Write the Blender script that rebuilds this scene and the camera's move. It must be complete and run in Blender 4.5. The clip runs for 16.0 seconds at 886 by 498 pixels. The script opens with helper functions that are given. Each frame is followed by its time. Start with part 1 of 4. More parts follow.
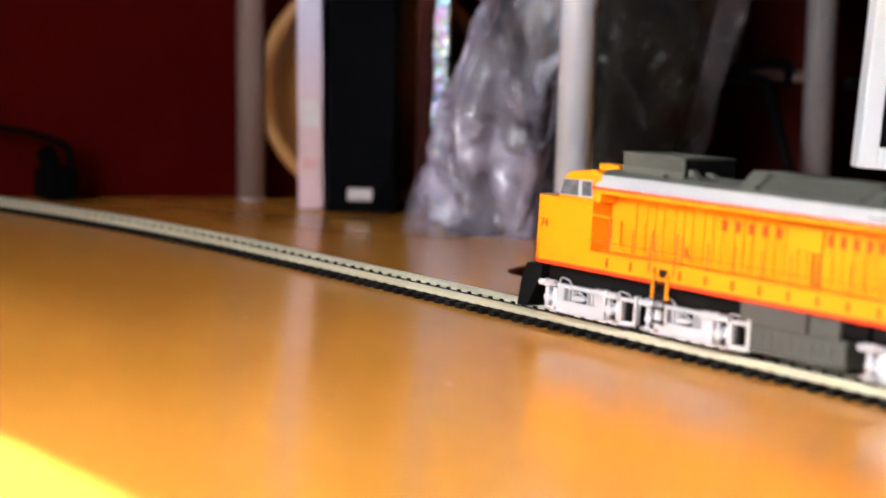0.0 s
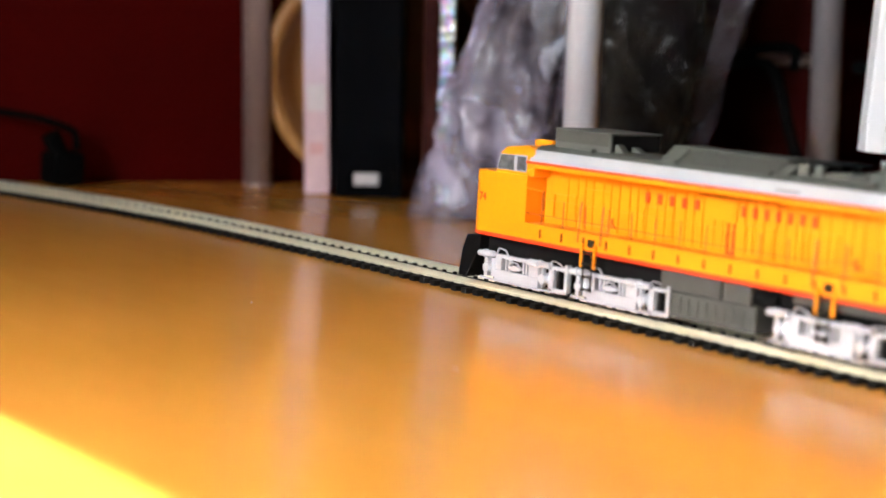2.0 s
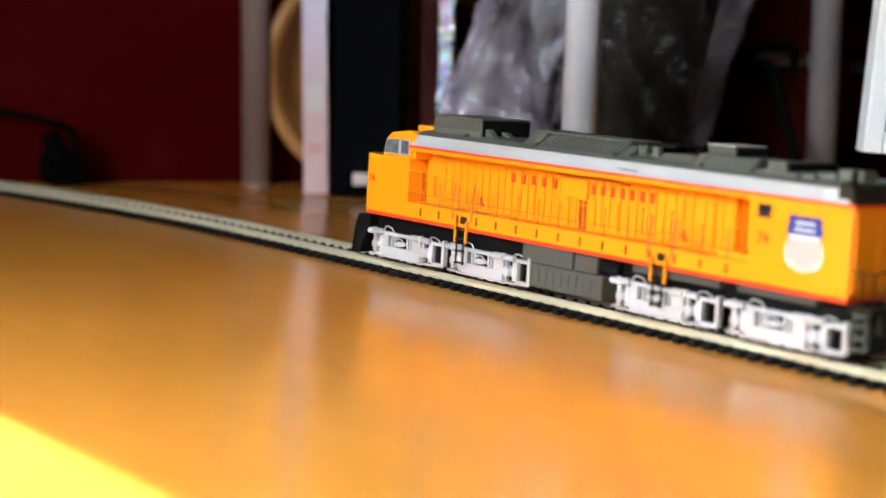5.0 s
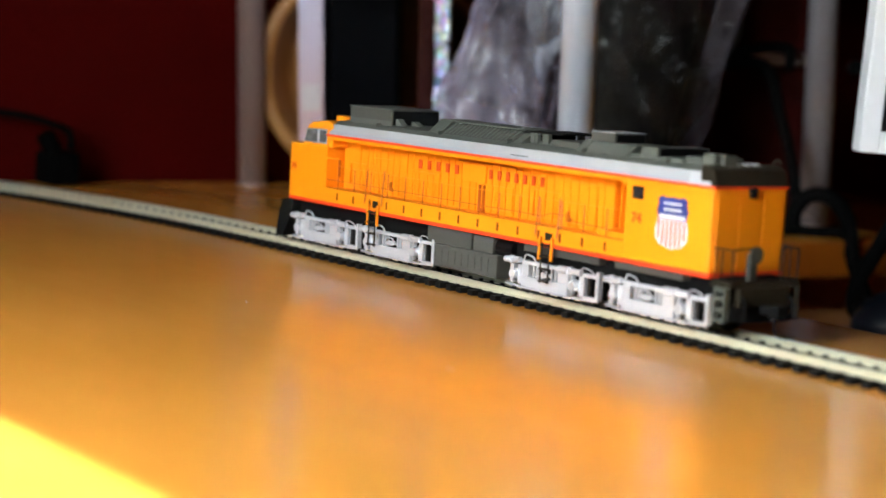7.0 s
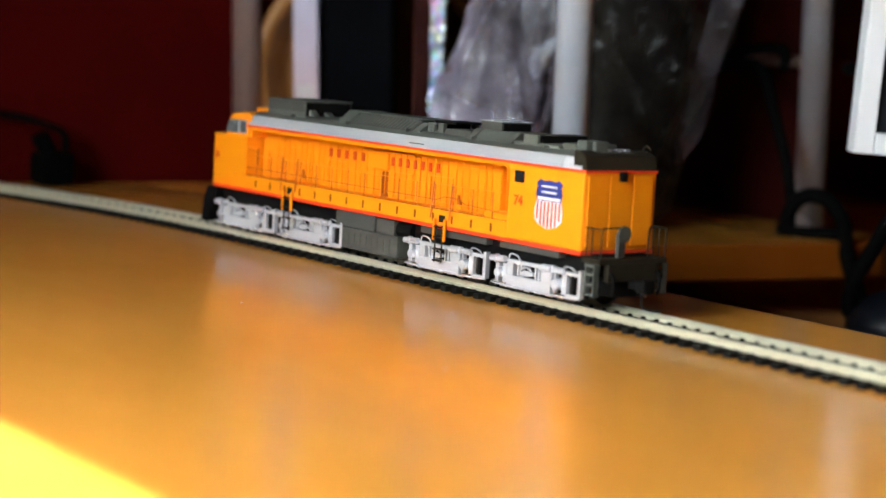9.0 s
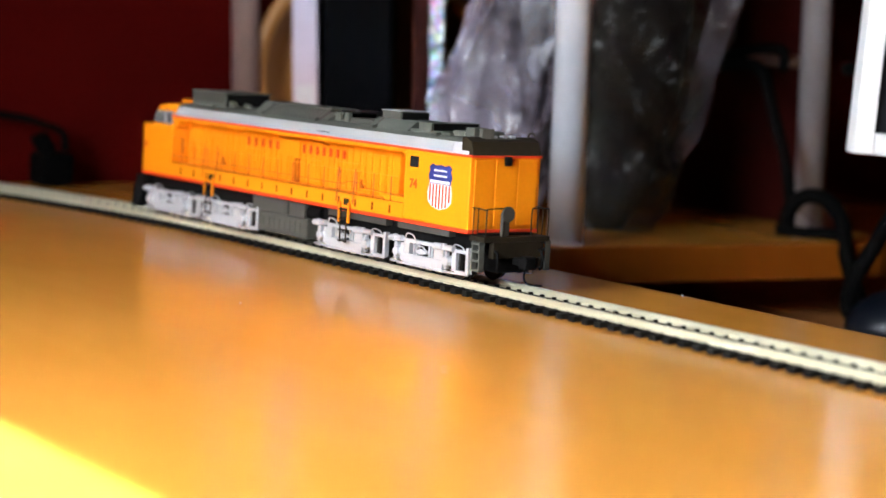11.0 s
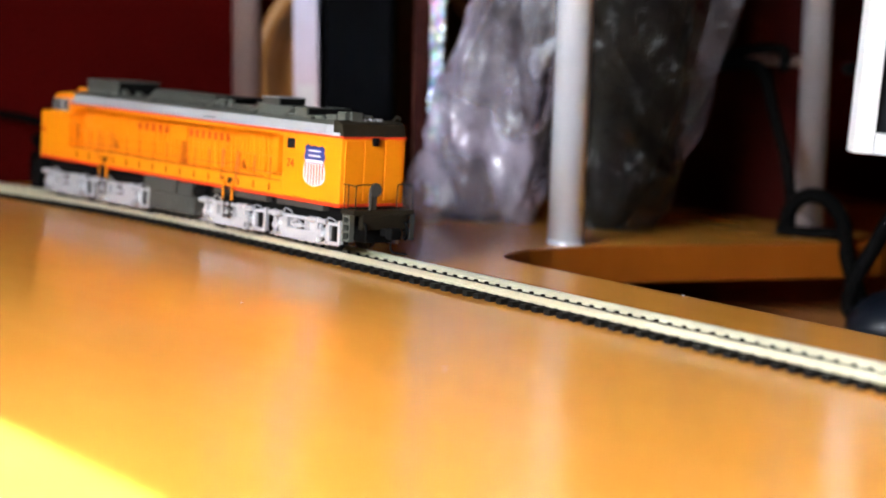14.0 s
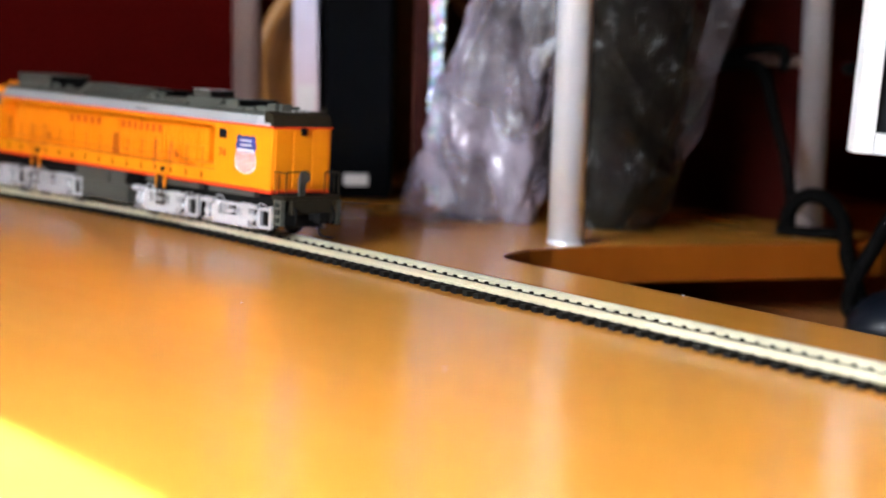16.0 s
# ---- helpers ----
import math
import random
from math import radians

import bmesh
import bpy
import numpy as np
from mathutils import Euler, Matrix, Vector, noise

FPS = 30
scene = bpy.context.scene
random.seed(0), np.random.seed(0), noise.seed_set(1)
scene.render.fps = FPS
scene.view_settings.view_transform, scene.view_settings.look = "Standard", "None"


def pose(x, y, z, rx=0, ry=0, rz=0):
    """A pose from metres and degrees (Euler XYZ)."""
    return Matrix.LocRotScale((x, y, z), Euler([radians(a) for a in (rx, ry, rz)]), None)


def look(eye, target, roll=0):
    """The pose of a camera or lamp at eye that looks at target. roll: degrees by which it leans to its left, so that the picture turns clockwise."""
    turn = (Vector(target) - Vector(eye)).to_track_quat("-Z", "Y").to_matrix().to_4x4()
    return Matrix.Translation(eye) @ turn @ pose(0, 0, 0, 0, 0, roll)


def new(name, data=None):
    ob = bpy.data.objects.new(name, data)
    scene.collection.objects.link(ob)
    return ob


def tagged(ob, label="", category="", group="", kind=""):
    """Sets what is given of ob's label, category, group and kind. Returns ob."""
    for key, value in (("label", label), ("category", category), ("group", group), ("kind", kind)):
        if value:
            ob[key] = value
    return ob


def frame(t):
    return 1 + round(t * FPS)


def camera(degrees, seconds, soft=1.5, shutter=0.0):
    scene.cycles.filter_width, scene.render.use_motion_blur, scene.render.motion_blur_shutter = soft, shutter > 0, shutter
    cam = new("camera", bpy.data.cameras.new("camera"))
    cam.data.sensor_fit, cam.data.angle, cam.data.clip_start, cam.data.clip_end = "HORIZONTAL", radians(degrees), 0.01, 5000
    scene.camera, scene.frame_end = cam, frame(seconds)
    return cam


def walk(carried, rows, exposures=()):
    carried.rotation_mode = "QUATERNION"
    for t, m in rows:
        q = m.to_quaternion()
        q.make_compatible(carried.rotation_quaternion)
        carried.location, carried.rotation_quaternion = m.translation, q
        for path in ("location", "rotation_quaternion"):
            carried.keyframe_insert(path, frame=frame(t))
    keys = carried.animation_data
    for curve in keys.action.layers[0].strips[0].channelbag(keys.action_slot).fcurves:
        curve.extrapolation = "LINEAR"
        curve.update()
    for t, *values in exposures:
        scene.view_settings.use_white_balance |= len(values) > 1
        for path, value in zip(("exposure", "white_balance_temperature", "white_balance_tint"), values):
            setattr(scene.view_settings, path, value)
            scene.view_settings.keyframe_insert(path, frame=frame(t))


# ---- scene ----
cam = camera(26.976, 16.0, soft=1.6)
EYE = (0.44500, -0.45018, 0.09770)
HEAD, PITCH, ROLL, LENS = -52.762, 6.443, 3.300, 3268.6
# small turns of the hand-held camera: seconds, sideways and upright drift
DRIFT = [(0.0, 6.8, 26.1), (0.1, 13, 26), (0.2, 28, 26.5), (0.3, 41, 27), (0.4, 56, 28), (0.5, 65, 28.5), (0.6, 75, 28),
         (0.7, 75, 25), (0.8, 58, 20), (0.9, 40, 15), (1.0, 21, 10.8), (1.2, 19, 7), (1.5, 15.5, 3), (2.0, 18, -1),
         (2.5, 18, 0), (3.0, 17, 0), (4.2, 17, 0), (5.3, 15.5, -1.5), (6.5, 13.3, -2.5), (7.0, 9, -1.5), (7.5, 4.6, -0.5),
         (8.0, 0.8, 0), (9.0, 0, 0), (11.5, -1.3, 0.6), (12.5, 0, 0), (14.0, 0, 0), (14.7, 1.4, 0), (15.4, 0.5, 0), (16.0, 0, 0)]


def gaze(dx, dy):
    h, p = radians(HEAD), radians(PITCH)
    ahead = Vector((math.sin(h) * math.cos(p), math.cos(h) * math.cos(p), -math.sin(p)))
    base = look(EYE, Vector(EYE) + ahead, ROLL)
    return base @ pose(0, 0, 0, math.degrees(dy / LENS), math.degrees(dx / LENS), 0)


# the camera darkens a little while the bright engine fills the picture, and begins slightly warmer
EXPOSE = [(0.0, 2.36, 6900, 16), (3.5, 2.36, 6700, 11), (5.0, 2.28, 6600, 8), (7.0, 2.22, 6500, 6), (9.0, 2.22, 6500, 6), (10.2, 2.48, 6500, 8),
          (11.5, 2.70, 6550, 12), (12.5, 2.77, 6600, 12), (16.0, 2.83, 6600, 13)]
walk(cam, [(t, gaze(dx, dy)) for t, dx, dy in DRIFT], EXPOSE)
cam.data.dof.use_dof = True
cam.data.dof.focus_distance = 0.73
cam.data.dof.aperture_fstop = 8.2

# ---- world and light ----
world = bpy.data.worlds.new("sky")
scene.world = world
world.use_nodes = True
wn = world.node_tree
sky = wn.nodes.new("ShaderNodeTexSky")
sky.sky_type = "NISHITA"
sky.sun_disc = False
SUN_EL, SUN_AZ = 42.0, 177.0          # azimuth counted from +Y towards +X
sky.sun_elevation, sky.sun_rotation = radians(SUN_EL), radians(SUN_AZ)
wn.links.new(sky.outputs[0], wn.nodes["Background"].inputs[0])
wn.nodes["Background"].inputs[1].default_value = 0.034

sun_data = bpy.data.lights.new("sun", "SUN")
sun_data.energy, sun_data.angle, sun_data.color = 5.0, radians(0.3), (1.0, 0.97, 0.93)
sun = new("sun", sun_data)
sun_way = Vector((math.sin(radians(SUN_AZ)) * math.cos(radians(SUN_EL)), math.cos(radians(SUN_AZ)) * math.cos(radians(SUN_EL)), math.sin(radians(SUN_EL))))
sun.matrix_world = look(sun_way * 5, (0, 0, 0))

WIN_Y = -0.70                           # inner face of the window wall
WIN_X0, WIN_X1, WIN_Z0 = -0.09, 0.48, 0.12
WIN_Z1 = (-0.268 - (WIN_Y - 0.22)) * math.tan(radians(SUN_EL)) / math.cos(radians(180 - SUN_AZ))
sky_data = bpy.data.lights.new("window_light", "AREA")
sky_data.shape, sky_data.size, sky_data.size_y = "RECTANGLE", WIN_X1 - WIN_X0 - 0.1, WIN_Z1 - WIN_Z0 - 0.1
sky_data.energy, sky_data.color = 2.2, (0.87, 0.94, 1.0)
window_light = new("window_light", sky_data)
window_light.matrix_world = look(((WIN_X0 + WIN_X1) / 2, WIN_Y - 0.24, (WIN_Z0 + WIN_Z1) / 2), ((WIN_X0 + WIN_X1) / 2, 0, (WIN_Z0 + WIN_Z1) / 2))

# ---- materials ----
def mat(name, color, rough=0.5, metal=0.0, vary=0.12, grain=300.0, bump=0.0, coat=0.0, spec=0.5, blotch=12.0, wear=None):
    """A surface with fine grain and larger blotches in colour and gloss. grain, blotch: per metre."""
    m = bpy.data.materials.new(name)
    m.use_nodes = True
    nt = m.node_tree
    b = nt.nodes["Principled BSDF"]
    co = nt.nodes.new("ShaderNodeTexCoord")
    fine, large = nt.nodes.new("ShaderNodeTexNoise"), nt.nodes.new("ShaderNodeTexNoise")
    fine.inputs["Scale"].default_value, fine.inputs["Detail"].default_value = grain, 3
    large.inputs["Scale"].default_value, large.inputs["Detail"].default_value = blotch, 4
    for n in (fine, large):
        nt.links.new(co.outputs["Object"], n.inputs["Vector"])
    add = nt.nodes.new("ShaderNodeMath")
    add.operation = "ADD"
    nt.links.new(fine.outputs["Fac"], add.inputs[0])
    nt.links.new(large.outputs["Fac"], add.inputs[1])
    ramp = nt.nodes.new("ShaderNodeMapRange")
    ramp.inputs["From Min"].default_value, ramp.inputs["From Max"].default_value = 0.65, 1.35
    nt.links.new(add.outputs[0], ramp.inputs["Value"])
    mix = nt.nodes.new("ShaderNodeMix")
    mix.data_type = "RGBA"
    c = Vector(color)
    lo = c * (1 - vary)
    hi = Vector([min(1, v * (1 + vary)) for v in c]) if wear is None else Vector(wear)
    mix.inputs["A"].default_value, mix.inputs["B"].default_value = (*lo, 1), (*hi, 1)
    nt.links.new(ramp.outputs[0], mix.inputs["Factor"])
    nt.links.new(mix.outputs["Result"], b.inputs["Base Color"])
    rr = nt.nodes.new("ShaderNodeMapRange")
    rr.inputs["To Min"].default_value, rr.inputs["To Max"].default_value = max(0.02, rough - 0.07), min(1, rough + 0.07)
    nt.links.new(large.outputs["Fac"], rr.inputs["Value"])
    nt.links.new(rr.outputs[0], b.inputs["Roughness"])
    b.inputs["Metallic"].default_value = metal
    b.inputs["Specular IOR Level"].default_value = spec
    b.inputs["Coat Weight"].default_value = coat
    b.inputs["Coat Roughness"].default_value = 0.2
    if bump:
        bp = nt.nodes.new("ShaderNodeBump")
        bp.inputs["Strength"].default_value, bp.inputs["Distance"].default_value = bump, 0.0004
        nt.links.new(fine.outputs["Fac"], bp.inputs["Height"])
        nt.links.new(bp.outputs[0], b.inputs["Normal"])
    return m


def wood(name, dark, light, rough, stretch=(3.0, 60.0, 60.0), coat=0.0, spec=0.5):
    """Lacquered veneer: long fibres along x, faint cloudy figure, slightly uneven gloss."""
    m = bpy.data.materials.new(name)
    m.use_nodes = True
    nt = m.node_tree
    b = nt.nodes["Principled BSDF"]
    co, mp = nt.nodes.new("ShaderNodeTexCoord"), nt.nodes.new("ShaderNodeMapping")
    mp.inputs["Scale"].default_value = stretch
    nt.links.new(co.outputs["Object"], mp.inputs["Vector"])
    fib, cloud = nt.nodes.new("ShaderNodeTexNoise"), nt.nodes.new("ShaderNodeTexNoise")
    fib.inputs["Scale"].default_value, fib.inputs["Detail"].default_value, fib.inputs["Distortion"].default_value = 1.6, 6, 0.3
    cloud.inputs["Scale"].default_value, cloud.inputs["Detail"].default_value = 6.5, 5
    nt.links.new(mp.outputs[0], fib.inputs["Vector"])
    nt.links.new(co.outputs["Object"], cloud.inputs["Vector"])
    mean = nt.nodes.new("ShaderNodeMath")
    mean.operation = "MULTIPLY_ADD"
    mean.inputs[1].default_value = 0.28
    nt.links.new(fib.outputs["Fac"], mean.inputs[0])
    half = nt.nodes.new("ShaderNodeMath")
    half.operation = "MULTIPLY"
    half.inputs[1].default_value = 0.72
    nt.links.new(cloud.outputs["Fac"], half.inputs[0])
    nt.links.new(half.outputs[0], mean.inputs[2])
    ramp = nt.nodes.new("ShaderNodeMapRange")
    ramp.inputs["From Min"].default_value, ramp.inputs["From Max"].default_value = 0.3, 0.7
    nt.links.new(mean.outputs[0], ramp.inputs["Value"])
    mix = nt.nodes.new("ShaderNodeMix")
    mix.data_type = "RGBA"
    mix.inputs["A"].default_value, mix.inputs["B"].default_value = (*dark, 1), (*light, 1)
    nt.links.new(ramp.outputs[0], mix.inputs["Factor"])
    nt.links.new(mix.outputs["Result"], b.inputs["Base Color"])
    rr = nt.nodes.new("ShaderNodeMapRange")
    rr.inputs["To Min"].default_value, rr.inputs["To Max"].default_value = rough - 0.02, rough + 0.03
    nt.links.new(cloud.outputs["Fac"], rr.inputs["Value"])
    nt.links.new(rr.outputs[0], b.inputs["Roughness"])
    b.inputs["Coat Weight"].default_value, b.inputs["Coat Roughness"].default_value = coat, 0.22
    b.inputs["Specular IOR Level"].default_value = spec
    bp = nt.nodes.new("ShaderNodeBump")
    bp.inputs["Strength"].default_value, bp.inputs["Distance"].default_value = 0.06, 0.0003
    nt.links.new(fib.outputs["Fac"], bp.inputs["Height"])
    nt.links.new(bp.outputs[0], b.inputs["Normal"])
    return m


DESK = wood("desk_veneer", (0.69, 0.284, 0.039), (0.74, 0.320, 0.054), 0.18, spec=0.95)
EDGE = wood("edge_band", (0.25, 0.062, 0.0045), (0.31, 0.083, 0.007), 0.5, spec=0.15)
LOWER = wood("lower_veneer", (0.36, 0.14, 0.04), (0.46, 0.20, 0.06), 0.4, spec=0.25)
RED_WALL = mat("red_wall_paint", (0.062, 0.0016, 0.0010), 0.85, spec=0.04, grain=500, bump=0.15)
ADDED_PANEL = mat("added_panel_red", (0.030, 0.0030, 0.0022), 0.8, spec=0.05, grain=350, bump=0.1)
PLASTER = mat("plaster", (0.22, 0.13, 0.07), 0.85, grain=400, bump=0.2)
CEIL = mat("ceiling_paint", (0.22, 0.21, 0.20), 0.9, grain=400)
CARPET = mat("carpet", (0.12, 0.10, 0.09), 0.95, grain=900, bump=0.5)
ORANGE = mat("orange_paint", (0.82, 0.250, 0.004), 0.38, vary=0.05, grain=700)
STRIPE = mat("red_line", (0.75, 0.05, 0.015), 0.4, vary=0.06)
ROOF = mat("roof_grey", (0.080, 0.086, 0.074), 0.6, spec=0.3, vary=0.10, grain=900)
BAND = mat("eave_grey", (0.31, 0.325, 0.345), 0.45, vary=0.06, grain=900)
TANK = mat("tank_grey", (0.060, 0.060, 0.052), 0.65, spec=0.25, vary=0.12, grain=900)
BLACK = mat("black_plastic", (0.005, 0.005, 0.005), 0.7, spec=0.06, vary=0.2)
SILVER = mat("silver_paint", (0.78, 0.81, 0.87), 0.20, metal=0.50, vary=0.06, grain=1500, bump=0.1)
STEEL = mat("wheel_steel", (0.05, 0.048, 0.046), 0.4, metal=0.6)
RUST = mat("steps_brown", (0.020, 0.016, 0.010), 0.65, spec=0.12)
# orange paint with the shade of the sill pockets put into its colour
POCKET = mat("shaded_orange_pocket", (0.20, 0.040, 0.004), 0.6, spec=0.2)
# darkened copy of the orange: shade put into the colour of thin fittings
SHADED_ORANGE = mat("shaded_orange_wire", (0.40, 0.085, 0.004), 0.45, vary=0.08)
RED = mat("lettering_red", (0.52, 0.05, 0.008), 0.45, vary=0.05)
BLUE = mat("shield_blue", (0.02, 0.035, 0.20), 0.4, vary=0.06)
PALE = mat("pale_grey_panel", (0.39, 0.405, 0.43), 0.45, vary=0.04)
WHITE = mat("shield_white", (0.66, 0.66, 0.66), 0.45, vary=0.03)
RAIL = mat("nickel_rail", (0.78, 0.745, 0.575), 0.38, metal=0.66, vary=0.05, grain=2000)
SLEEPER = mat("sleeper_plastic", (0.007, 0.0065, 0.006), 0.6, vary=0.3, spec=0.12)
ALU = mat("aluminium_tube", (0.80, 0.86, 0.95), 0.25, metal=0.46, vary=0.03, blotch=2.0)
# rear posts: the aluminium tube darkened, their shade put into the colour
SHADED_TUBE = mat("shaded_metal_tube", (0.29, 0.210, 0.190), 0.4, metal=0.3, vary=0.06)
HALF_SHADED_TUBE = mat("half_shaded_tube", (0.36, 0.335, 0.35), 0.27, metal=0.5, vary=0.04)
SPINE_BLACK = mat("black_cover", (0.0018, 0.0020, 0.0026), 0.75, vary=0.2, spec=0.025)
SPINE_BROWN = mat("brown_cover", (0.008, 0.002, 0.0016), 0.7, spec=0.04)
SPINE_RUSSET = mat("russet_cover", (0.034, 0.008, 0.006), 0.7, vary=0.4, spec=0.05, grain=260, blotch=70)
PAPER = mat("paper_label", (0.55, 0.50, 0.50), 0.7)
RINGWOOD = wood("pale_wood", (0.27, 0.115, 0.020), (0.35, 0.160, 0.034), 0.5)
MON_WHITE = mat("white_plastic", (0.84, 0.84, 0.85), 0.35, vary=0.02)
SCREEN = mat("dark_screen", (0.015, 0.017, 0.02), 0.2)
RUBBER = mat("black_cable", (0.0022, 0.0022, 0.0022), 0.75, spec=0.03)
NAVY = mat("dark_blue_plastic", (0.003, 0.006, 0.012), 0.4, spec=0.3)


def glass(name, tint, rough):
    m = bpy.data.materials.new(name)
    m.use_nodes = True
    b = m.node_tree.nodes["Principled BSDF"]
    b.inputs["Base Color"].default_value = (*tint, 1)
    b.inputs["Roughness"].default_value, b.inputs["Transmission Weight"].default_value, b.inputs["IOR"].default_value = rough, 1.0, 1.45
    return m


PANE = glass("window_glass", (0.9, 0.93, 0.95), 0.02)
CABPANE = mat("cab_glazing", (0.10, 0.105, 0.105), 0.12, vary=0.5, blotch=500)


def film_plastic(name, tint, clear, rough=0.22, spec=0.9, swing=0.2):
    """Thin wrinkled film: part see-through, part milky, glossy."""
    m = bpy.data.materials.new(name)
    m.use_nodes = True
    nt = m.node_tree
    b = nt.nodes["Principled BSDF"]
    co = nt.nodes.new("ShaderNodeTexCoord")
    cloud = nt.nodes.new("ShaderNodeTexNoise")
    cloud.inputs["Scale"].default_value, cloud.inputs["Detail"].default_value, cloud.inputs["Distortion"].default_value = 15.0, 7, 1.2
    nt.links.new(co.outputs["Object"], cloud.inputs["Vector"])
    # small flat facets, each tipped its own way
    way = nt.nodes.new("ShaderNodeNewGeometry").outputs["Normal"]
    for size, tip in ((42.0, 0.40), (120.0, 0.46), (320.0, 0.34)):
        cell = nt.nodes.new("ShaderNodeTexVoronoi")
        cell.inputs["Scale"].default_value = size
        warp = nt.nodes.new("ShaderNodeMix")
        warp.data_type = "VECTOR"
        warp.inputs["Factor"].default_value = 0.03
        nt.links.new(co.outputs["Object"], warp.inputs["A"])
        nt.links.new(cloud.outputs["Color"], warp.inputs["B"])
        nt.links.new(warp.outputs["Result"], cell.inputs["Vector"])
        off = nt.nodes.new("ShaderNodeVectorMath")
        off.operation = "SUBTRACT"
        off.inputs[1].default_value = (0.5, 0.5, 0.5)
        nt.links.new(cell.outputs["Color"], off.inputs[0])
        sc = nt.nodes.new("ShaderNodeVectorMath")
        sc.operation = "MULTIPLY_ADD"
        sc.inputs[1].default_value = (tip, tip, tip)
        nt.links.new(off.outputs[0], sc.inputs[0])
        nt.links.new(way, sc.inputs[2])
        nm = nt.nodes.new("ShaderNodeVectorMath")
        nm.operation = "NORMALIZE"
        nt.links.new(sc.outputs[0], nm.inputs[0])
        way = nm.outputs[0]
    nt.links.new(way, b.inputs["Normal"])
    b.inputs["Base Color"].default_value = (*tint, 1)
    b.inputs["Roughness"].default_value = rough
    b.inputs["Specular IOR Level"].default_value = spec
    tr, mx = nt.nodes.new("ShaderNodeBsdfTransparent"), nt.nodes.new("ShaderNodeMixShader")
    fac = nt.nodes.new("ShaderNodeMapRange")
    fac.inputs["From Min"].default_value, fac.inputs["From Max"].default_value = 0.35, 0.65
    fac.inputs["To Min"].default_value, fac.inputs["To Max"].default_value = max(0.04, 1 - clear - swing), min(1, 1 - clear + swing)
    nt.links.new(cloud.outputs["Fac"], fac.inputs["Value"])
    nt.links.new(fac.outputs[0], mx.inputs[0])
    nt.links.new(tr.outputs[0], mx.inputs[1])
    nt.links.new(b.outputs[0], mx.inputs[2])
    nt.links.new(mx.outputs[0], nt.nodes["Material Output"].inputs["Surface"])
    return m


FILM = film_plastic("milky_film", (0.56, 0.50, 0.64), 0.68, 0.16, 1.0, 0.28)
FILM_HIGHLIGHT = film_plastic("highlight_film", (0.74, 0.78, 0.90), 0.50, 0.16, 1.0, 0.34)
FILM_SEAM = film_plastic("clear_seam_film", (0.40, 0.34, 0.40), 0.84, 0.22, 0.7, 0.10)
FILM_DARK = film_plastic("smoky_film", (0.026, 0.023, 0.016), 0.62, 0.34, 0.4, 0.22)


def foil(name):
    """Diffracting foil: colour changes from fleck to fleck."""
    m = bpy.data.materials.new(name)
    m.use_nodes = True
    nt = m.node_tree
    b = nt.nodes["Principled BSDF"]
    co, vo, hs = nt.nodes.new("ShaderNodeTexCoord"), nt.nodes.new("ShaderNodeTexVoronoi"), nt.nodes.new("ShaderNodeHueSaturation")
    vo.inputs["Scale"].default_value = 330.0
    nt.links.new(co.outputs["Object"], vo.inputs["Vector"])
    nt.links.new(vo.outputs["Color"], hs.inputs["Color"])
    hs.inputs["Saturation"].default_value, hs.inputs["Value"].default_value = 0.75, 1.3
    cool = nt.nodes.new("ShaderNodeMix")
    cool.data_type = "RGBA"
    cool.inputs["Factor"].default_value, cool.inputs["B"].default_value = 0.42, (0.42, 0.50, 1.0, 1)
    nt.links.new(hs.outputs[0], cool.inputs["A"])
    nt.links.new(cool.outputs["Result"], b.inputs["Base Color"])
    b.inputs["Metallic"].default_value, b.inputs["Roughness"].default_value = 0.5, 0.3
    bp = nt.nodes.new("ShaderNodeBump")
    bp.inputs["Strength"].default_value, bp.inputs["Distance"].default_value = 0.6, 0.002
    nt.links.new(vo.outputs["Distance"], bp.inputs["Height"])
    nt.links.new(bp.outputs[0], b.inputs["Normal"])
    return m


FOIL = foil("holographic_foil")


def fading_tint(name, low, high, z0, z1, rough=0.5):
    """A cover whose colour fades from one tint at z0 to another at z1, with faint mottling."""
    m = mat(name, low, rough, vary=0.1, blotch=40)
    nt = m.node_tree
    b = nt.nodes["Principled BSDF"]
    co, cut, fade, mix = nt.nodes.new("ShaderNodeTexCoord"), nt.nodes.new("ShaderNodeSeparateXYZ"), nt.nodes.new("ShaderNodeMapRange"), nt.nodes.new("ShaderNodeMix")
    mix.data_type = "RGBA"
    fade.inputs["From Min"].default_value, fade.inputs["From Max"].default_value = z0, z1
    nt.links.new(co.outputs["Object"], cut.inputs[0])
    nt.links.new(cut.outputs["Z"], fade.inputs["Value"])
    nt.links.new(fade.outputs[0], mix.inputs["Factor"])
    nt.links.new(b.inputs["Base Color"].links[0].from_socket, mix.inputs["A"])
    mix.inputs["B"].default_value = (*high, 1)
    nt.links.new(mix.outputs["Result"], b.inputs["Base Color"])
    return m


SPINE_PINK = fading_tint("pink_spine", (0.56, 0.38, 0.40), (0.46, 0.47, 0.64), 0.045, 0.130)


# ---- mesh helpers ----
def obj(name, bm, material, smooth=False):
    me = bpy.data.meshes.new(name)
    bmesh.ops.recalc_face_normals(bm, faces=bm.faces)
    bm.to_mesh(me)
    bm.free()
    for f in me.polygons:
        f.use_smooth = smooth
    for mt in (material if isinstance(material, (list, tuple)) else [material]):
        me.materials.append(mt)
    return new(name, me)


def part(name, bm, material, parent, label="", smooth=False):
    ob = obj(name, bm, material, smooth)
    ob.parent = parent
    return tagged(ob, label)


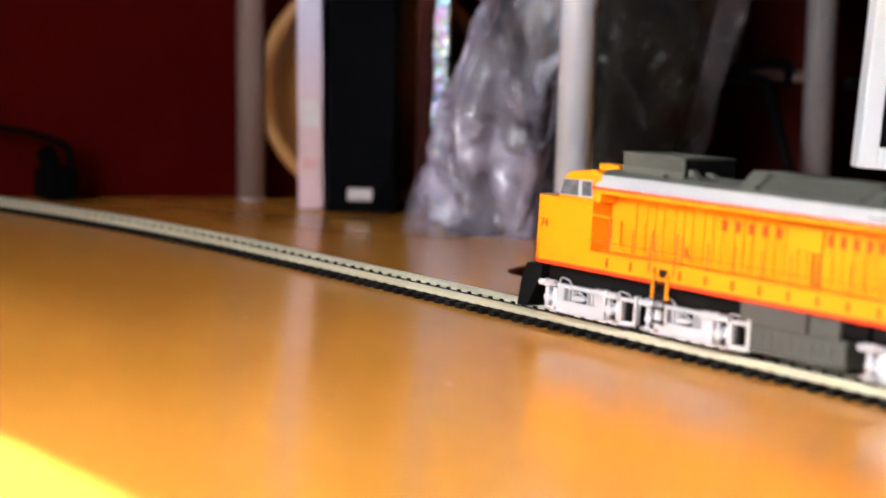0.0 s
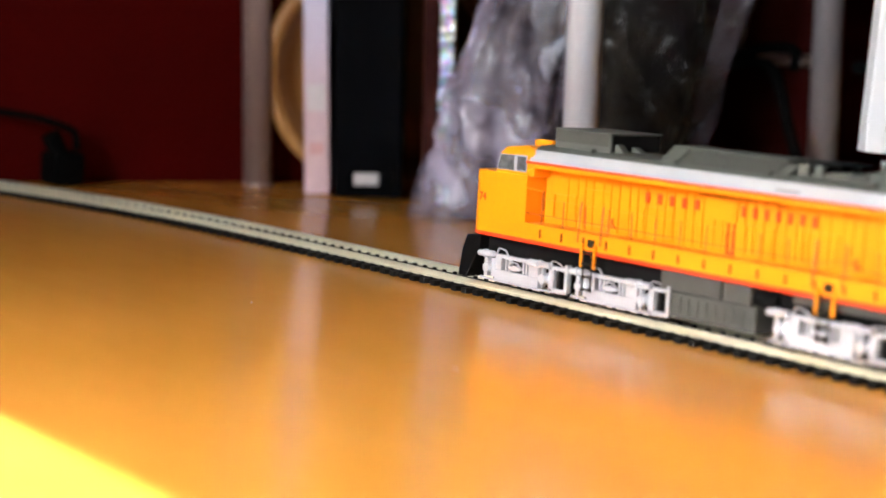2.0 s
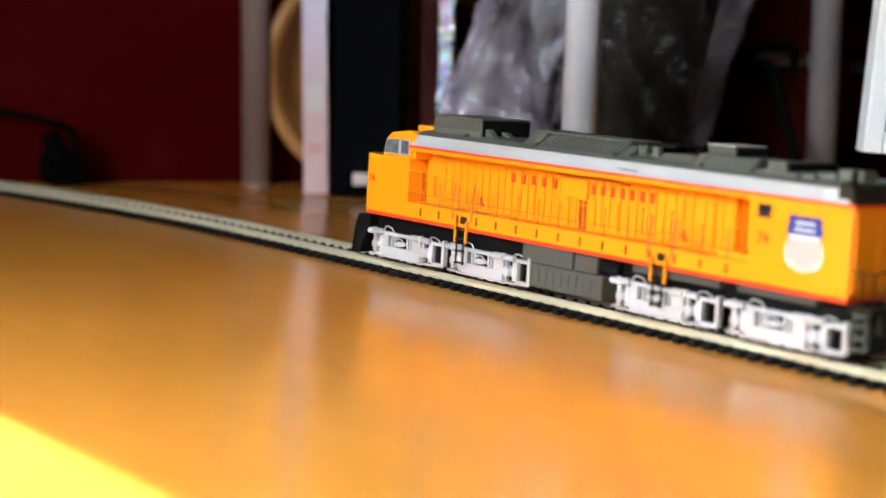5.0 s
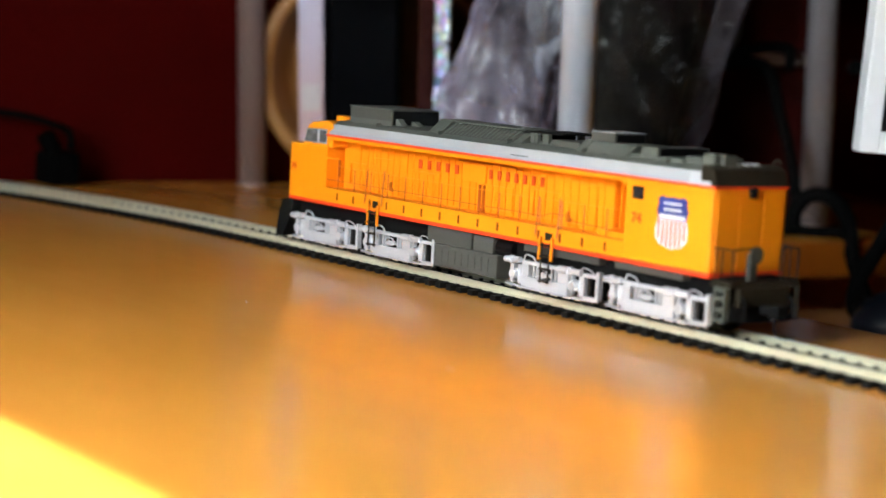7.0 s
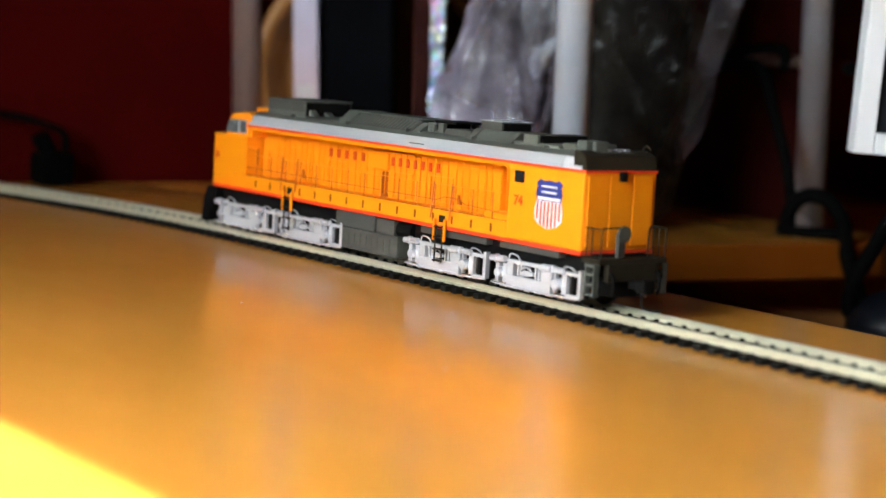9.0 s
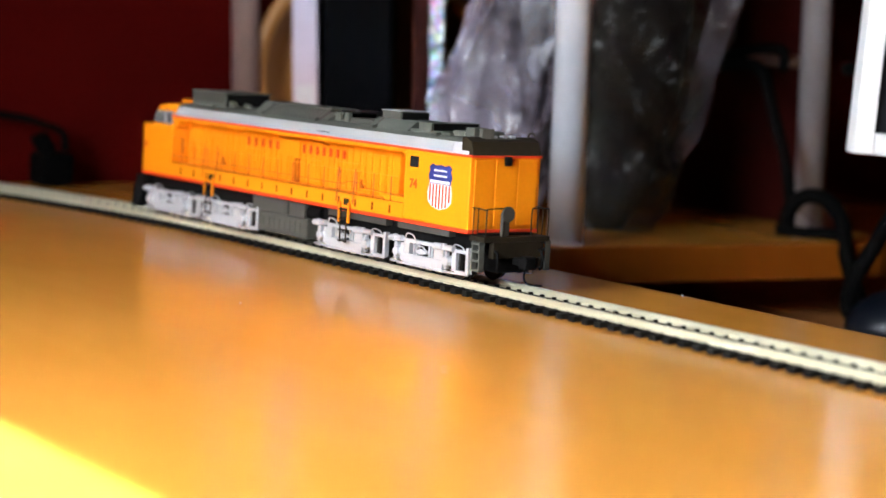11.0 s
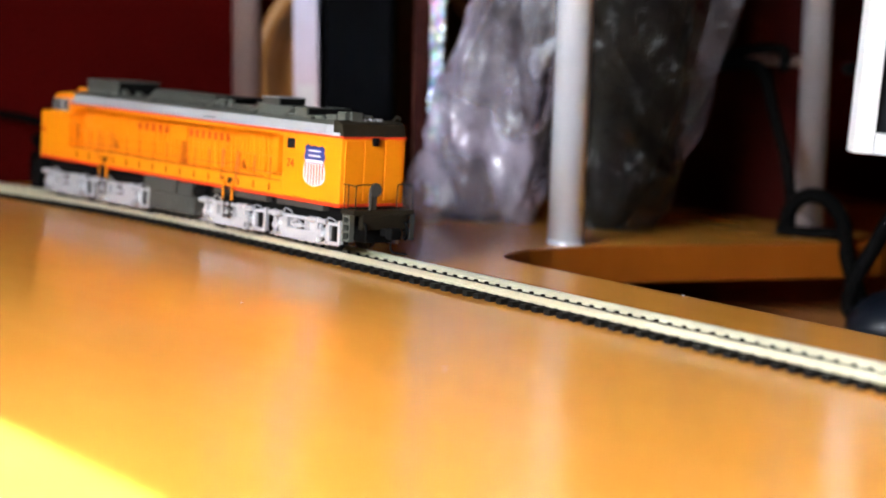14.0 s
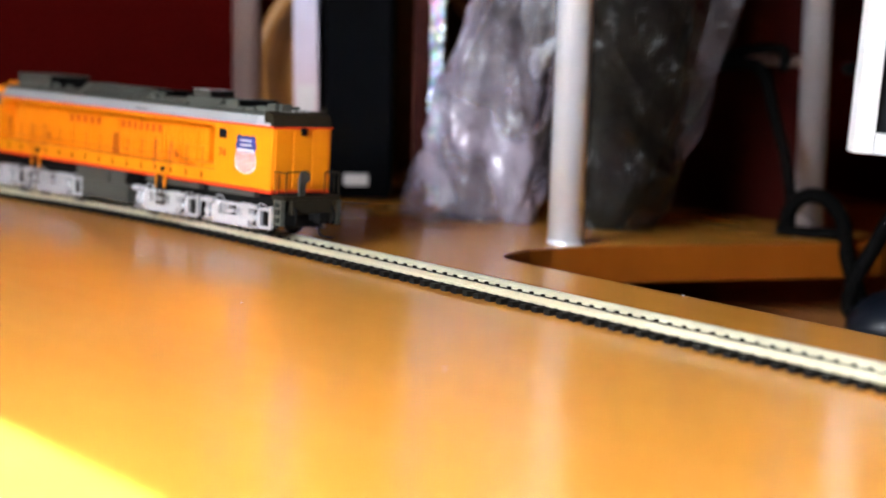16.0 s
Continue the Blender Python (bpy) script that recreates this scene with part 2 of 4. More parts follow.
def empty(name, m=None):
    ob = new(name)
    ob.empty_display_size = 0.02
    if m is not None:
        ob.matrix_basis = m
    return ob


def box(x0, x1, y0, y1, z0, z1, bevel=0.0, bm=None, m=None):
    own = bmesh.new()
    bmesh.ops.create_cube(own, size=1.0)
    for v in own.verts:
        v.co = Vector(((x0 + x1) / 2 + v.co.x * (x1 - x0), (y0 + y1) / 2 + v.co.y * (y1 - y0), (z0 + z1) / 2 + v.co.z * (z1 - z0)))
    if bevel:
        bmesh.ops.bevel(own, geom=list(own.edges), offset=bevel, segments=2, profile=0.7, affect="EDGES")
    return merge(own, bm, m)


def merge(own, bm=None, m=None):
    if m is not None:
        bmesh.ops.transform(own, matrix=m, verts=own.verts)
    if bm is None:
        return own
    me = bpy.data.meshes.new("tmp")
    own.to_mesh(me)
    own.free()
    bm.from_mesh(me)
    bpy.data.meshes.remove(me)
    return bm


def rod(a, b, r, seg=8, bm=None, r2=None):
    a, b = Vector(a), Vector(b)
    own = bmesh.new()
    bmesh.ops.create_cone(own, cap_ends=True, segments=seg, radius1=r, radius2=r if r2 is None else r2, depth=(b - a).length)
    m = Matrix.Translation((a + b) / 2) @ (b - a).to_track_quat("Z", "Y").to_matrix().to_4x4()
    return merge(own, bm, m)


def tube(points, r, seg=8, bm=None):
    """A round bar or cable through the points, one closed skin."""
    pts = [Vector(q) for q in points]
    own = bmesh.new()
    rings = []
    side = None
    for i, q in enumerate(pts):
        way = (pts[min(i + 1, len(pts) - 1)] - pts[max(i - 1, 0)]).normalized()
        if side is None:
            side = way.orthogonal().normalized()
        side = (side - way * side.dot(way)).normalized()
        up = way.cross(side)
        rings.append([own.verts.new(q + r * (math.cos(k * math.tau / seg) * side + math.sin(k * math.tau / seg) * up)) for k in range(seg)])
    for a, b in zip(rings, rings[1:]):
        for k in range(seg):
            own.faces.new((a[k], a[(k + 1) % seg], b[(k + 1) % seg], b[k]))
    own.faces.new(rings[0])
    own.faces.new(rings[-1])
    return merge(own, bm)


def smoothed(points, n=8):
    """Points along a soft line through the given ones."""
    pts = [Vector(q) for q in points]
    out = []
    for i in range(len(pts) - 1):
        p0, p1, p2, p3 = pts[max(i - 1, 0)], pts[i], pts[i + 1], pts[min(i + 2, len(pts) - 1)]
        for k in range(n):
            t = k / n
            out.append(0.5 * ((2 * p1) + (p2 - p0) * t + (2 * p0 - 5 * p1 + 4 * p2 - p3) * t * t + (3 * p1 - p0 - 3 * p2 + p3) * t ** 3))
    return out + [pts[-1]]


def prism(outline, a, b, axis="y", bevel=0.0, bm=None):
    """Extrudes a flat outline from a to b along the axis. Outline pairs: xz for y, yz for x, xy for z."""
    put = {"y": lambda p, k: (p[0], k, p[1]), "x": lambda p, k: (k, p[0], p[1]), "z": lambda p, k: (p[0], p[1], k)}[axis]
    own = bmesh.new()
    lo, hi = [own.verts.new(put(p, a)) for p in outline], [own.verts.new(put(p, b)) for p in outline]
    own.faces.new(lo)
    own.faces.new(hi[::-1])
    n = len(outline)
    for i in range(n):
        own.faces.new((lo[i], lo[(i + 1) % n], hi[(i + 1) % n], hi[i]))
    bmesh.ops.recalc_face_normals(own, faces=own.faces)
    if bevel:
        bmesh.ops.bevel(own, geom=list(own.edges), offset=bevel, segments=2, profile=0.7, affect="EDGES")
    return merge(own, bm)


# ---- the room ----
FLOOR_Z, CEIL_Z = -0.78, 1.85
X0, X1, Y0, Y1 = -0.575, 2.4, WIN_Y, 0.86
W = 0.12


def room():
    tagged(obj("floor", box(X0 - W, X1 + W, Y0 - 0.22, Y1 + W, FLOOR_Z - 0.1, FLOOR_Z), CARPET), "dark grey carpeted floor under the desk", "floor", kind="structure")
    tagged(obj("ceiling", box(X0 - W, X1 + W, Y0 - 0.22, Y1 + W, CEIL_Z, CEIL_Z + 0.1), CEIL), "plain grey painted ceiling", "ceiling", kind="structure")
    tagged(obj("wall_west", box(X0 - W, X0, Y0 - 0.22, Y1 + W, FLOOR_Z, CEIL_Z), RED_WALL), "dark red painted wall behind the desk", "wall", kind="structure")
    tagged(obj("wall_north", box(X0, X1, Y1, Y1 + W, FLOOR_Z, CEIL_Z), RED_WALL), "dark red painted wall beside the shelf", "wall", kind="structure")
    tagged(obj("wall_east", box(X1, X1 + W, Y0 - 0.22, Y1 + W, FLOOR_Z, CEIL_Z), PLASTER), "plain tan plastered wall of the room", "wall", kind="structure")
    bm = box(X0, WIN_X0, Y0 - 0.22, Y0, FLOOR_Z, CEIL_Z)
    box(WIN_X1, X1, Y0 - 0.22, Y0, FLOOR_Z, CEIL_Z, bm=bm)
    box(WIN_X0, WIN_X1, Y0 - 0.22, Y0, FLOOR_Z, WIN_Z0, bm=bm)
    box(WIN_X0, WIN_X1, Y0 - 0.22, Y0, WIN_Z1, CEIL_Z, bm=bm)
    tagged(obj("wall_south", bm, PLASTER), "tan plastered wall with a wide low window opening", "wall", kind="structure")


room()


# ---- the desk ----
def slab(outline, z0, z1, r):
    """A board with softened upper and lower edges."""
    own = bmesh.new()
    n = len(outline)
    pts = [Vector(q).to_3d() for q in outline]

    def inset(d):
        out = []
        for i in range(n):
            a, b, c = pts[i - 1], pts[i], pts[(i + 1) % n]
            n1, n2 = (b - a).cross(Vector((0, 0, 1))).normalized(), (c - b).cross(Vector((0, 0, 1))).normalized()
            v = (n1 + n2).normalized()
            out.append(b - v * (d / max(0.4, v.dot(n1))))
        return out
    rings = [[own.verts.new((q.x, q.y, z)) for q in inset(d)] for d, z in
             ((r, z0), (r * 0.3, z0 + r * 0.3), (0, z0 + r), (0, z1 - r), (r * 0.3, z1 - r * 0.3), (r, z1))]
    for a, b in zip(rings, rings[1:]):
        for i in range(n):
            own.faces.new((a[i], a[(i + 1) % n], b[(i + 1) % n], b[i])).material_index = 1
    own.faces.new(rings[-1])
    own.faces.new(rings[0][::-1])
    return own


NOTCH = [(1.35, 0.0810), (0.30, 0.0812), (-0.195, 0.0812), (-0.2085, 0.0835), (-0.2175, 0.0905), (-0.2255, 0.102), (-0.2325, 0.117), (-0.2365, 0.135),
         (-0.2370, 0.165), (-0.2355, 0.22), (-0.2310, 0.27), (-0.2265, 0.305), (-0.2225, 0.340), (-0.2215, 0.362), (-0.226, 0.380), (-0.238, 0.392), (-0.260, 0.398), (-0.40, 0.402)]
desk = empty("desk")
tagged(desk, "glossy orange-brown veneered desk with a cut-out and rounded edge", "desk")
outline = [(-0.573, -0.68), (1.35, -0.68)] + NOTCH + [(-0.40, 0.62), (-0.573, 0.62)]
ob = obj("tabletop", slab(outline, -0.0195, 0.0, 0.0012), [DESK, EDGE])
ob.parent = desk
for x, y in ((-0.53, -0.62), (1.28, -0.62), (1.28, 0.03), (-0.53, 0.56)):
    part("leg", box(x - 0.025, x + 0.025, y - 0.025, y + 0.025, FLOOR_Z, -0.0195, 0.002), EDGE, desk)

return_desk = empty("return_desk")
tagged(return_desk, "lower brown wooden desk wing standing below the cut-out", "desk")
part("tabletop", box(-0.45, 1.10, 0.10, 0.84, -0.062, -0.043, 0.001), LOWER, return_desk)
for x, y in ((-0.40, 0.15), (1.05, 0.15), (1.05, 0.79), (-0.40, 0.79)):
    part("leg", box(x - 0.02, x + 0.02, y - 0.02, y + 0.02, FLOOR_Z, -0.062, 0.002), EDGE, return_desk)


# ---- the window ----
window = new("window_1")
tagged(window, "wide white framed window in the wall beside the desk", "window", kind="structure")
wy = WIN_Y - 0.06
for x0, x1, z0, z1 in ((WIN_X0, WIN_X0 + 0.03, WIN_Z0, WIN_Z1), (WIN_X1 - 0.03, WIN_X1, WIN_Z0, WIN_Z1), (WIN_X0 + 0.03, WIN_X1 - 0.03, WIN_Z0, WIN_Z0 + 0.03), (WIN_X0 + 0.03, WIN_X1 - 0.03, WIN_Z1 - 0.03, WIN_Z1)):
    part("window_frame", box(x0, x1, wy - 0.03, wy, z0, z1, 0.002), MON_WHITE, window)
pane = part("pane", box(WIN_X0 + 0.03, WIN_X1 - 0.03, wy - 0.018, wy - 0.014, WIN_Z0 + 0.03, WIN_Z1 - 0.03), PANE, window)
pane.visible_shadow = False
part("window_sill", box(WIN_X0 - 0.03, WIN_X1 + 0.03, WIN_Y - 0.02, WIN_Y + 0.03, WIN_Z0 - 0.02, WIN_Z0 - 0.001, 0.002), MON_WHITE, window)


# ---- the track ----
TIE_TOP, RAIL_TOP, PITCH_TIE = 0.0022, 0.0050, 0.00700


def track_y(x):
    z = x + 0.2669
    return -0.32085 * ((math.sqrt(z * z + 0.01) - z) / 2) ** 2 - 0.30 * min(0.0, x + 0.30) ** 2


def track_turn(x):
    return math.atan2(track_y(x + 0.002) - track_y(x - 0.002), 0.004)


def build_track():
    track = empty("model_railway_track")
    tagged(track, "nickel silver model railway track on black plastic sleepers", "track")
    head = [(-0.0005, 0.0), (0.0005, 0.0), (0.00055, -0.0007), (0.00038, -0.0010), (0.00038, -0.0020), (0.0012, -0.0024), (0.0012, -0.0028),
            (-0.0012, -0.0028), (-0.0012, -0.0024), (-0.00038, -0.0020), (-0.00038, -0.0010), (-0.00055, -0.0007)]
    xs = [-0.556 + 0.012 * k for k in range(93)]
    for side in (-1, 1):
        bm = bmesh.new()
        rings = []
        for x in xs:
            a = track_turn(x)
            n = Vector((-math.sin(a), math.cos(a), 0))
            c = Vector((x, track_y(x), 0)) + n * side * 0.00865
            rings.append([bm.verts.new(c + n * p[0] + Vector((0, 0, RAIL_TOP + p[1]))) for p in head])
        for a, b in zip(rings, rings[1:]):
            for k in range(len(head)):
                bm.faces.new((a[k], a[(k + 1) % len(head)], b[(k + 1) % len(head)], b[k]))
        bm.faces.new(rings[0])
        bm.faces.new(rings[-1])
        part("rail", bm, RAIL, track)
    bm = box(-0.00165, 0.00165, -0.0151, 0.0151, 0.0, TIE_TOP, 0.00035)
    for side in (-1, 1):
        for dy in (-0.0019, 0.0019):
            high = 0.0009 if dy * side < 0 else 0.0003
            box(-0.0007, 0.0007, side * 0.00865 + dy - 0.0006, side * 0.00865 + dy + 0.0006, TIE_TOP - 0.0002, TIE_TOP + high, bm=bm)
    first = part("sleeper", bm, SLEEPER, track)
    n = 0
    x = -0.553
    while x < 0.545:
        ob = first if n == 0 else first.copy()
        if n:
            scene.collection.objects.link(ob)
        ob.matrix_basis = pose(x, track_y(x) + random.uniform(-0.00012, 0.00012), 0, 0, 0, math.degrees(track_turn(x)) + random.uniform(-0.6, 0.6))
        x += PITCH_TIE
        n += 1
    # thin webs that join the sleepers under each rail
    for side in (-1, 1):
        bm = bmesh.new()
        for k in range(len(xs) - 1):
            xm, a = (xs[k] + xs[k + 1]) / 2, track_turn((xs[k] + xs[k + 1]) / 2)
            box(-0.00602, 0.00602, -0.0011, 0.0011, 0.0002, 0.0013, bm=bm, m=Matrix.Translation((xm, track_y(xm), 0)) @ Matrix.Rotation(a, 4, "Z") @ Matrix.Translation((0, side * 0.00865, 0)))
        part("sleeper_web", bm, SLEEPER, track)


build_track()

# ---- the locomotive ----
LEN, HALF = 0.2614, 0.0175
SILL, EAVE = 0.0246, 0.0543
REC0, REC1, RECB, RECT, RECD = 0.0313, 0.2190, 0.0320, 0.0525, 0.0085
HOOD1 = 0.2050                          # rear end of the engine room, before the cross walkway
loco = empty("model_locomotive")
tagged(loco, "orange and grey model turbine locomotive with silver trucks on the track", "model train")


def bars(n, x0, x1, z0, z1, gap=0.5):
    step = (x1 - x0) / n
    return [(x0 + k * step + step * gap / 2, x0 + (k + 1) * step - step * gap / 2, z0, z1) for k in range(n)]


def text_mesh(body, size, depth=0.00012):
    cu = bpy.data.curves.new("figures", "FONT")
    cu.body, cu.size, cu.extrude, cu.align_x, cu.align_y = body, size, depth, "CENTER", "CENTER"
    cu.offset = size * 0.03
    tmp = new("figures_tmp", cu)
    me = bpy.data.meshes.new_from_object(tmp.evaluated_get(bpy.context.evaluated_depsgraph_get()))
    bpy.data.objects.remove(tmp)
    bm = bmesh.new()
    bm.from_mesh(me)
    bpy.data.meshes.remove(me)
    return bm


def build_body():
    # centre core behind the open side walkways, then the outer skin pieces
    yi = HALF - RECD
    bm = box(REC0 + 0.001, HOOD1, -yi, yi, SILL + 0.001, EAVE + 0.003, 0.0)
    box(HOOD1, REC1, -0.0035, 0.0035, SILL + 0.001, EAVE + 0.003, bm=bm)
    box(HOOD1 + 0.0002, REC1 - 0.0002, -HALF + 0.0006, HALF - 0.0006, RECB, 0.0345, bm=bm)
    part("engine_room", bm, ORANGE, loco, "orange side wall with ribbed doors")
    # nose and cab: rounded in plan, sloped front
    plan = lambda x0, r, n=7: [(x0 + r - r * math.cos(radians(90 * k / n)), -HALF + r - r * math.sin(radians(90 * k / n))) for k in range(n + 1)]
    nose = plan(-0.0030, 0.0075)
    outline_ = nose + [(REC0, -HALF), (REC0, HALF)] + [(x, -y) for x, y in nose[::-1]]
    part("nose", prism(outline_, SILL + 0.0014, 0.0493, "z", 0.0004), ORANGE, loco, smooth=False)
    side_out = [(0.0112, 0.0490), (0.0142, 0.0570), (0.0175, 0.0592), (0.0300, 0.0606), (REC0 + 0.003, 0.0590), (REC0 + 0.003, 0.0490)]
    bm = prism(side_out, -HALF + 0.0004, HALF - 0.0004, "y", 0.0014)
    part("cab", bm, ORANGE, loco, "orange cab with grey-tinted windows")
    for s in (-1, 1):
        y = s * (HALF - 0.0003)
        part("window_surround", prism([(0.0126, 0.0504), (0.0146, 0.0563), (0.0301, 0.0567), (0.0301, 0.0504)], y - 0.00015, y + 0.00015, "y", 0.0001), BAND, loco, "grey window surround")
        part("cab_window", prism([(0.0132, 0.0507), (0.0150, 0.0560), (0.0228, 0.0564), (0.0228, 0.0507)], y - 0.0003, y + 0.0003, "y", 0.0001), CABPANE, loco)
        part("cab_window", prism([(0.0248, 0.0510), (0.0248, 0.0561), (0.0297, 0.0561), (0.0297, 0.0510)], y - 0.0003, y + 0.0003, "y", 0.0001), CABPANE, loco)
    part("windscreen", prism([(0.0117, 0.0510), (0.0137, 0.0562), (0.0133, 0.0564), (0.0112, 0.0512)], -0.0130, -0.0010, "y"), CABPANE, loco)
    part("windscreen", prism([(0.0117, 0.0510), (0.0137, 0.0562), (0.0133, 0.0564), (0.0112, 0.0512)], 0.0010, 0.0130, "y"), CABPANE, loco)
    part("horn", box(0.0225, 0.0330, -0.0080, -0.0030, 0.0600, 0.0625, 0.0008), ORANGE, loco)
    # sill below the walkway, rear end, lintel over the walkway
    for s in (-1, 1):
        y0, y1 = sorted((s * (HALF - RECD - 0.0002), s * HALF))
        part("side_sill", box(REC0 - 0.0004, REC1 + 0.0004, y0, y1, SILL + 0.0014, RECB, 0.0003), ORANGE, loco)
        part("lintel", box(REC0 - 0.0004, REC1 + 0.0004, y0, y1, RECT, EAVE - 0.0004, 0.0002), ORANGE, loco)
        # rounded upper corners of the opening
        for xc, sx in ((REC1, -1), (REC0, 1)):
            r = 0.0032
            pts = [(xc, RECT)] + [(xc + sx * (r - r * math.cos(radians(90 * k / 6))), RECT - r + r * math.sin(radians(90 * k / 6))) for k in range(7)]
            part("corner_fillet", prism(pts, y0 + (0.0010 if s > 0 else 0), y1 - (0.0010 if s < 0 else 0), "y"), ORANGE, loco)
    part("rear_body", box(REC1, LEN, -HALF, HALF, SILL + 0.0014, EAVE, 0.0012), ORANGE, loco)
    bm = box(-0.0002 + 0.004, LEN + 0.0002, -HALF - 0.0002, HALF + 0.0002, SILL, SILL + 0.0015, 0.0003)
    part("bottom_line", bm, STRIPE, loco, "red line along the sill")
    bm = prism([(-0.0033, -0.010), (-0.0008, -0.0155), (0.0040, -HALF - 0.0002), (0.0040, HALF + 0.0002), (-0.0008, 0.0155), (-0.0033, 0.010)], SILL, SILL + 0.0015, "z")
    part("bottom_line", bm, STRIPE, loco)
    bm = box(REC0 - 0.001, LEN + 0.0003, -HALF - 0.0003, HALF + 0.0003, EAVE - 0.0004, EAVE + 0.0006, 0.0002)
    part("top_line", bm, STRIPE, loco, "red line under the eave")
    # doors and ribs of the recessed wall
    for s in (-1, 1):
        yw = s * (HALF - RECD)
        ribs = bmesh.new()
        x = 0.0445
        k = 0
        while x < 0.217:
            w = 0.0005 if k % 3 else 0.0008
            ya, yb = sorted((yw, yw + s * 0.0005))
            box(x, x + w, ya, yb, RECB + 0.0004, 0.0508, bm=ribs)
            x += 0.0041 if k % 3 else 0.0058
            k += 1
        tagged(part("door_ribs", ribs, ORANGE, loco), kind="stuff")
        ya, yb = sorted((yw, yw + s * 0.0012))
        part("duct_box", box(0.1165, 0.1312, ya, yb, 0.0432, 0.0500, 0.0003), ORANGE, loco)
        yc, yd = sorted((yw, yw + s * 0.0010))
        for x in (0.1272, 0.1298):
            part("door_post", box(x, x + 0.0006, yc, yd, RECB, 0.0425), SHADED_ORANGE, loco, "dark orange door post")
        part("door_latch", box(0.1280, 0.1308, yc, yd, 0.0300, 0.0335, 0.0002), SHADED_ORANGE, loco)
        part("air_pipe", tube([(0.1135, yw + s * 0.0008, 0.0509), (0.1490, yw + s * 0.0008, 0.0511), (0.1500, yw + s * 0.0008, 0.0503), (0.1530, yw + s * 0.0008, 0.0505)], 0.0003, 6), SHADED_ORANGE, loco, "thin pipe under the eave")
        # recessed door frames of different widths
        for xa, xb, za, zb in ((0.0375, 0.0500, 0.0340, 0.0435), (0.0545, 0.0690, 0.0335, 0.0470), (0.0860, 0.1010, 0.0335, 0.0440), (0.1350, 0.1480, 0.0335, 0.0430), (0.1600, 0.1750, 0.0335, 0.0440), (0.1800, 0.1960, 0.0335, 0.0490)):
            frame_ = bmesh.new()
            ye, yf = sorted((yw, yw + s * 0.0007))
            for q in ((xa, xa + 0.0005, za, zb), (xb - 0.0005, xb, za, zb), (xa + 0.0005, xb - 0.0005, zb - 0.0005, zb), (xa + 0.0005, xb - 0.0005, za, za + 0.0005)):
                box(q[0], q[1], ye, yf, q[2], q[3], bm=frame_)
            part("door_frame", frame_, ORANGE, loco)
        yl = s * (HALF - 0.0002)
        part("cab_ladder_rail", box(0.0403, 0.0414, yl - 0.0003, yl + 0.0003, 0.0375, 0.0445, 0.0001), SHADED_ORANGE, loco)
        part("cab_ladder_rail", tube([(REC0, yl, 0.0448), (0.0412, yl, 0.0445)], 0.0003, 6), ORANGE, loco)
        for x in (0.0790, 0.1895):
            part("brake_lever", prism([(x - 0.0007, 0.0352), (x + 0.0016, 0.0352), (x + 0.0012, 0.0362), (x + 0.0004, 0.0366), (x + 0.0002, 0.0388), (x - 0.0007, 0.0388)], yl - 0.0004, yl + 0.0004, "y"), SHADED_ORANGE, loco, "small dark orange lever")
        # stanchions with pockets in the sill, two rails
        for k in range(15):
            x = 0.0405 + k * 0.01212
            part("stanchion", rod((x, yl, 0.0290), (x, yl, 0.0420), 0.00020, 6), SHADED_ORANGE, loco)
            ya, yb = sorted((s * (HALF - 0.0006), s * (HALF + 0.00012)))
            part("sill_pocket", box(x - 0.0006, x + 0.0006, ya, yb, 0.0272, 0.0304, 0.0001), POCKET, loco, "sill pocket with its shade put into the colour")
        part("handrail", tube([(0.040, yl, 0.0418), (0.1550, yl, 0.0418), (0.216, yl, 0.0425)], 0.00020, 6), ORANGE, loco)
        part("handrail", tube([(REC0, yl, 0.0357), (0.1750, yl, 0.0357), (0.1800, yl, 0.0372), (0.1900, yl, 0.0372), (0.1935, yl, 0.0355), (0.2120, yl, 0.0350)], 0.00017, 6), SHADED_ORANGE, loco)
        part("toe_rail", tube([(REC0 + 0.001, yl, RECB + 0.0002), (REC1, yl, RECB + 0.0002)], 0.00020, 6), SHADED_ORANGE, loco)
        # two words of lettering as plain bars
        ya, yb = sorted((yw + s * 0.0005, yw + s * 0.0009))
        for n, xa, xb in ((5, 0.0850, 0.1155), (7, 0.1315, 0.1676)):
            for x0, x1, z0, z1 in bars(n, xa, xb, 0.0453, 0.0489, 0.66):
                part("lettering_bar", box(x0, x1, ya, yb, z0, z1), RED, loco)
        # figures, square window, shield
        turn = pose(0, 0, 0, 90, 0, 0 if s < 0 else 180)
        for x, z, h in ((0.2254, 0.0405, 0.0050), (0.0055, 0.0392, 0.0040)):
            bm = text_mesh("74", h)
            bmesh.ops.transform(bm, matrix=Matrix.Translation((x, s * (HALF + 0.00008), z)) @ turn, verts=bm.verts)
            part("figures", bm, RED, loco)
        ya, yb = sorted((s * (HALF - 0.0004), s * (HALF + 0.00015)))
        part("side_window", box(0.2226, 0.2282, ya, yb, 0.0472, 0.0516, 0.0001), SCREEN, loco)
        ya, yb = sorted((s * (HALF - 0.0002), s * (HALF + 0.00015)))
        top = [(0.2362, 0.0420), (0.2352, 0.0450), (0.2362, 0.0470), (0.2356, 0.0484), (0.2376, 0.0498), (0.2398, 0.0491), (0.2428, 0.0496),
               (0.2458, 0.0491), (0.2480, 0.0498), (0.2500, 0.0484), (0.2494, 0.0470), (0.2504, 0.0450), (0.2494, 0.0420)]
        shield = part("shield", prism(top, ya, yb, "y"), BLUE, loco, "blue shield with white and red stripes")
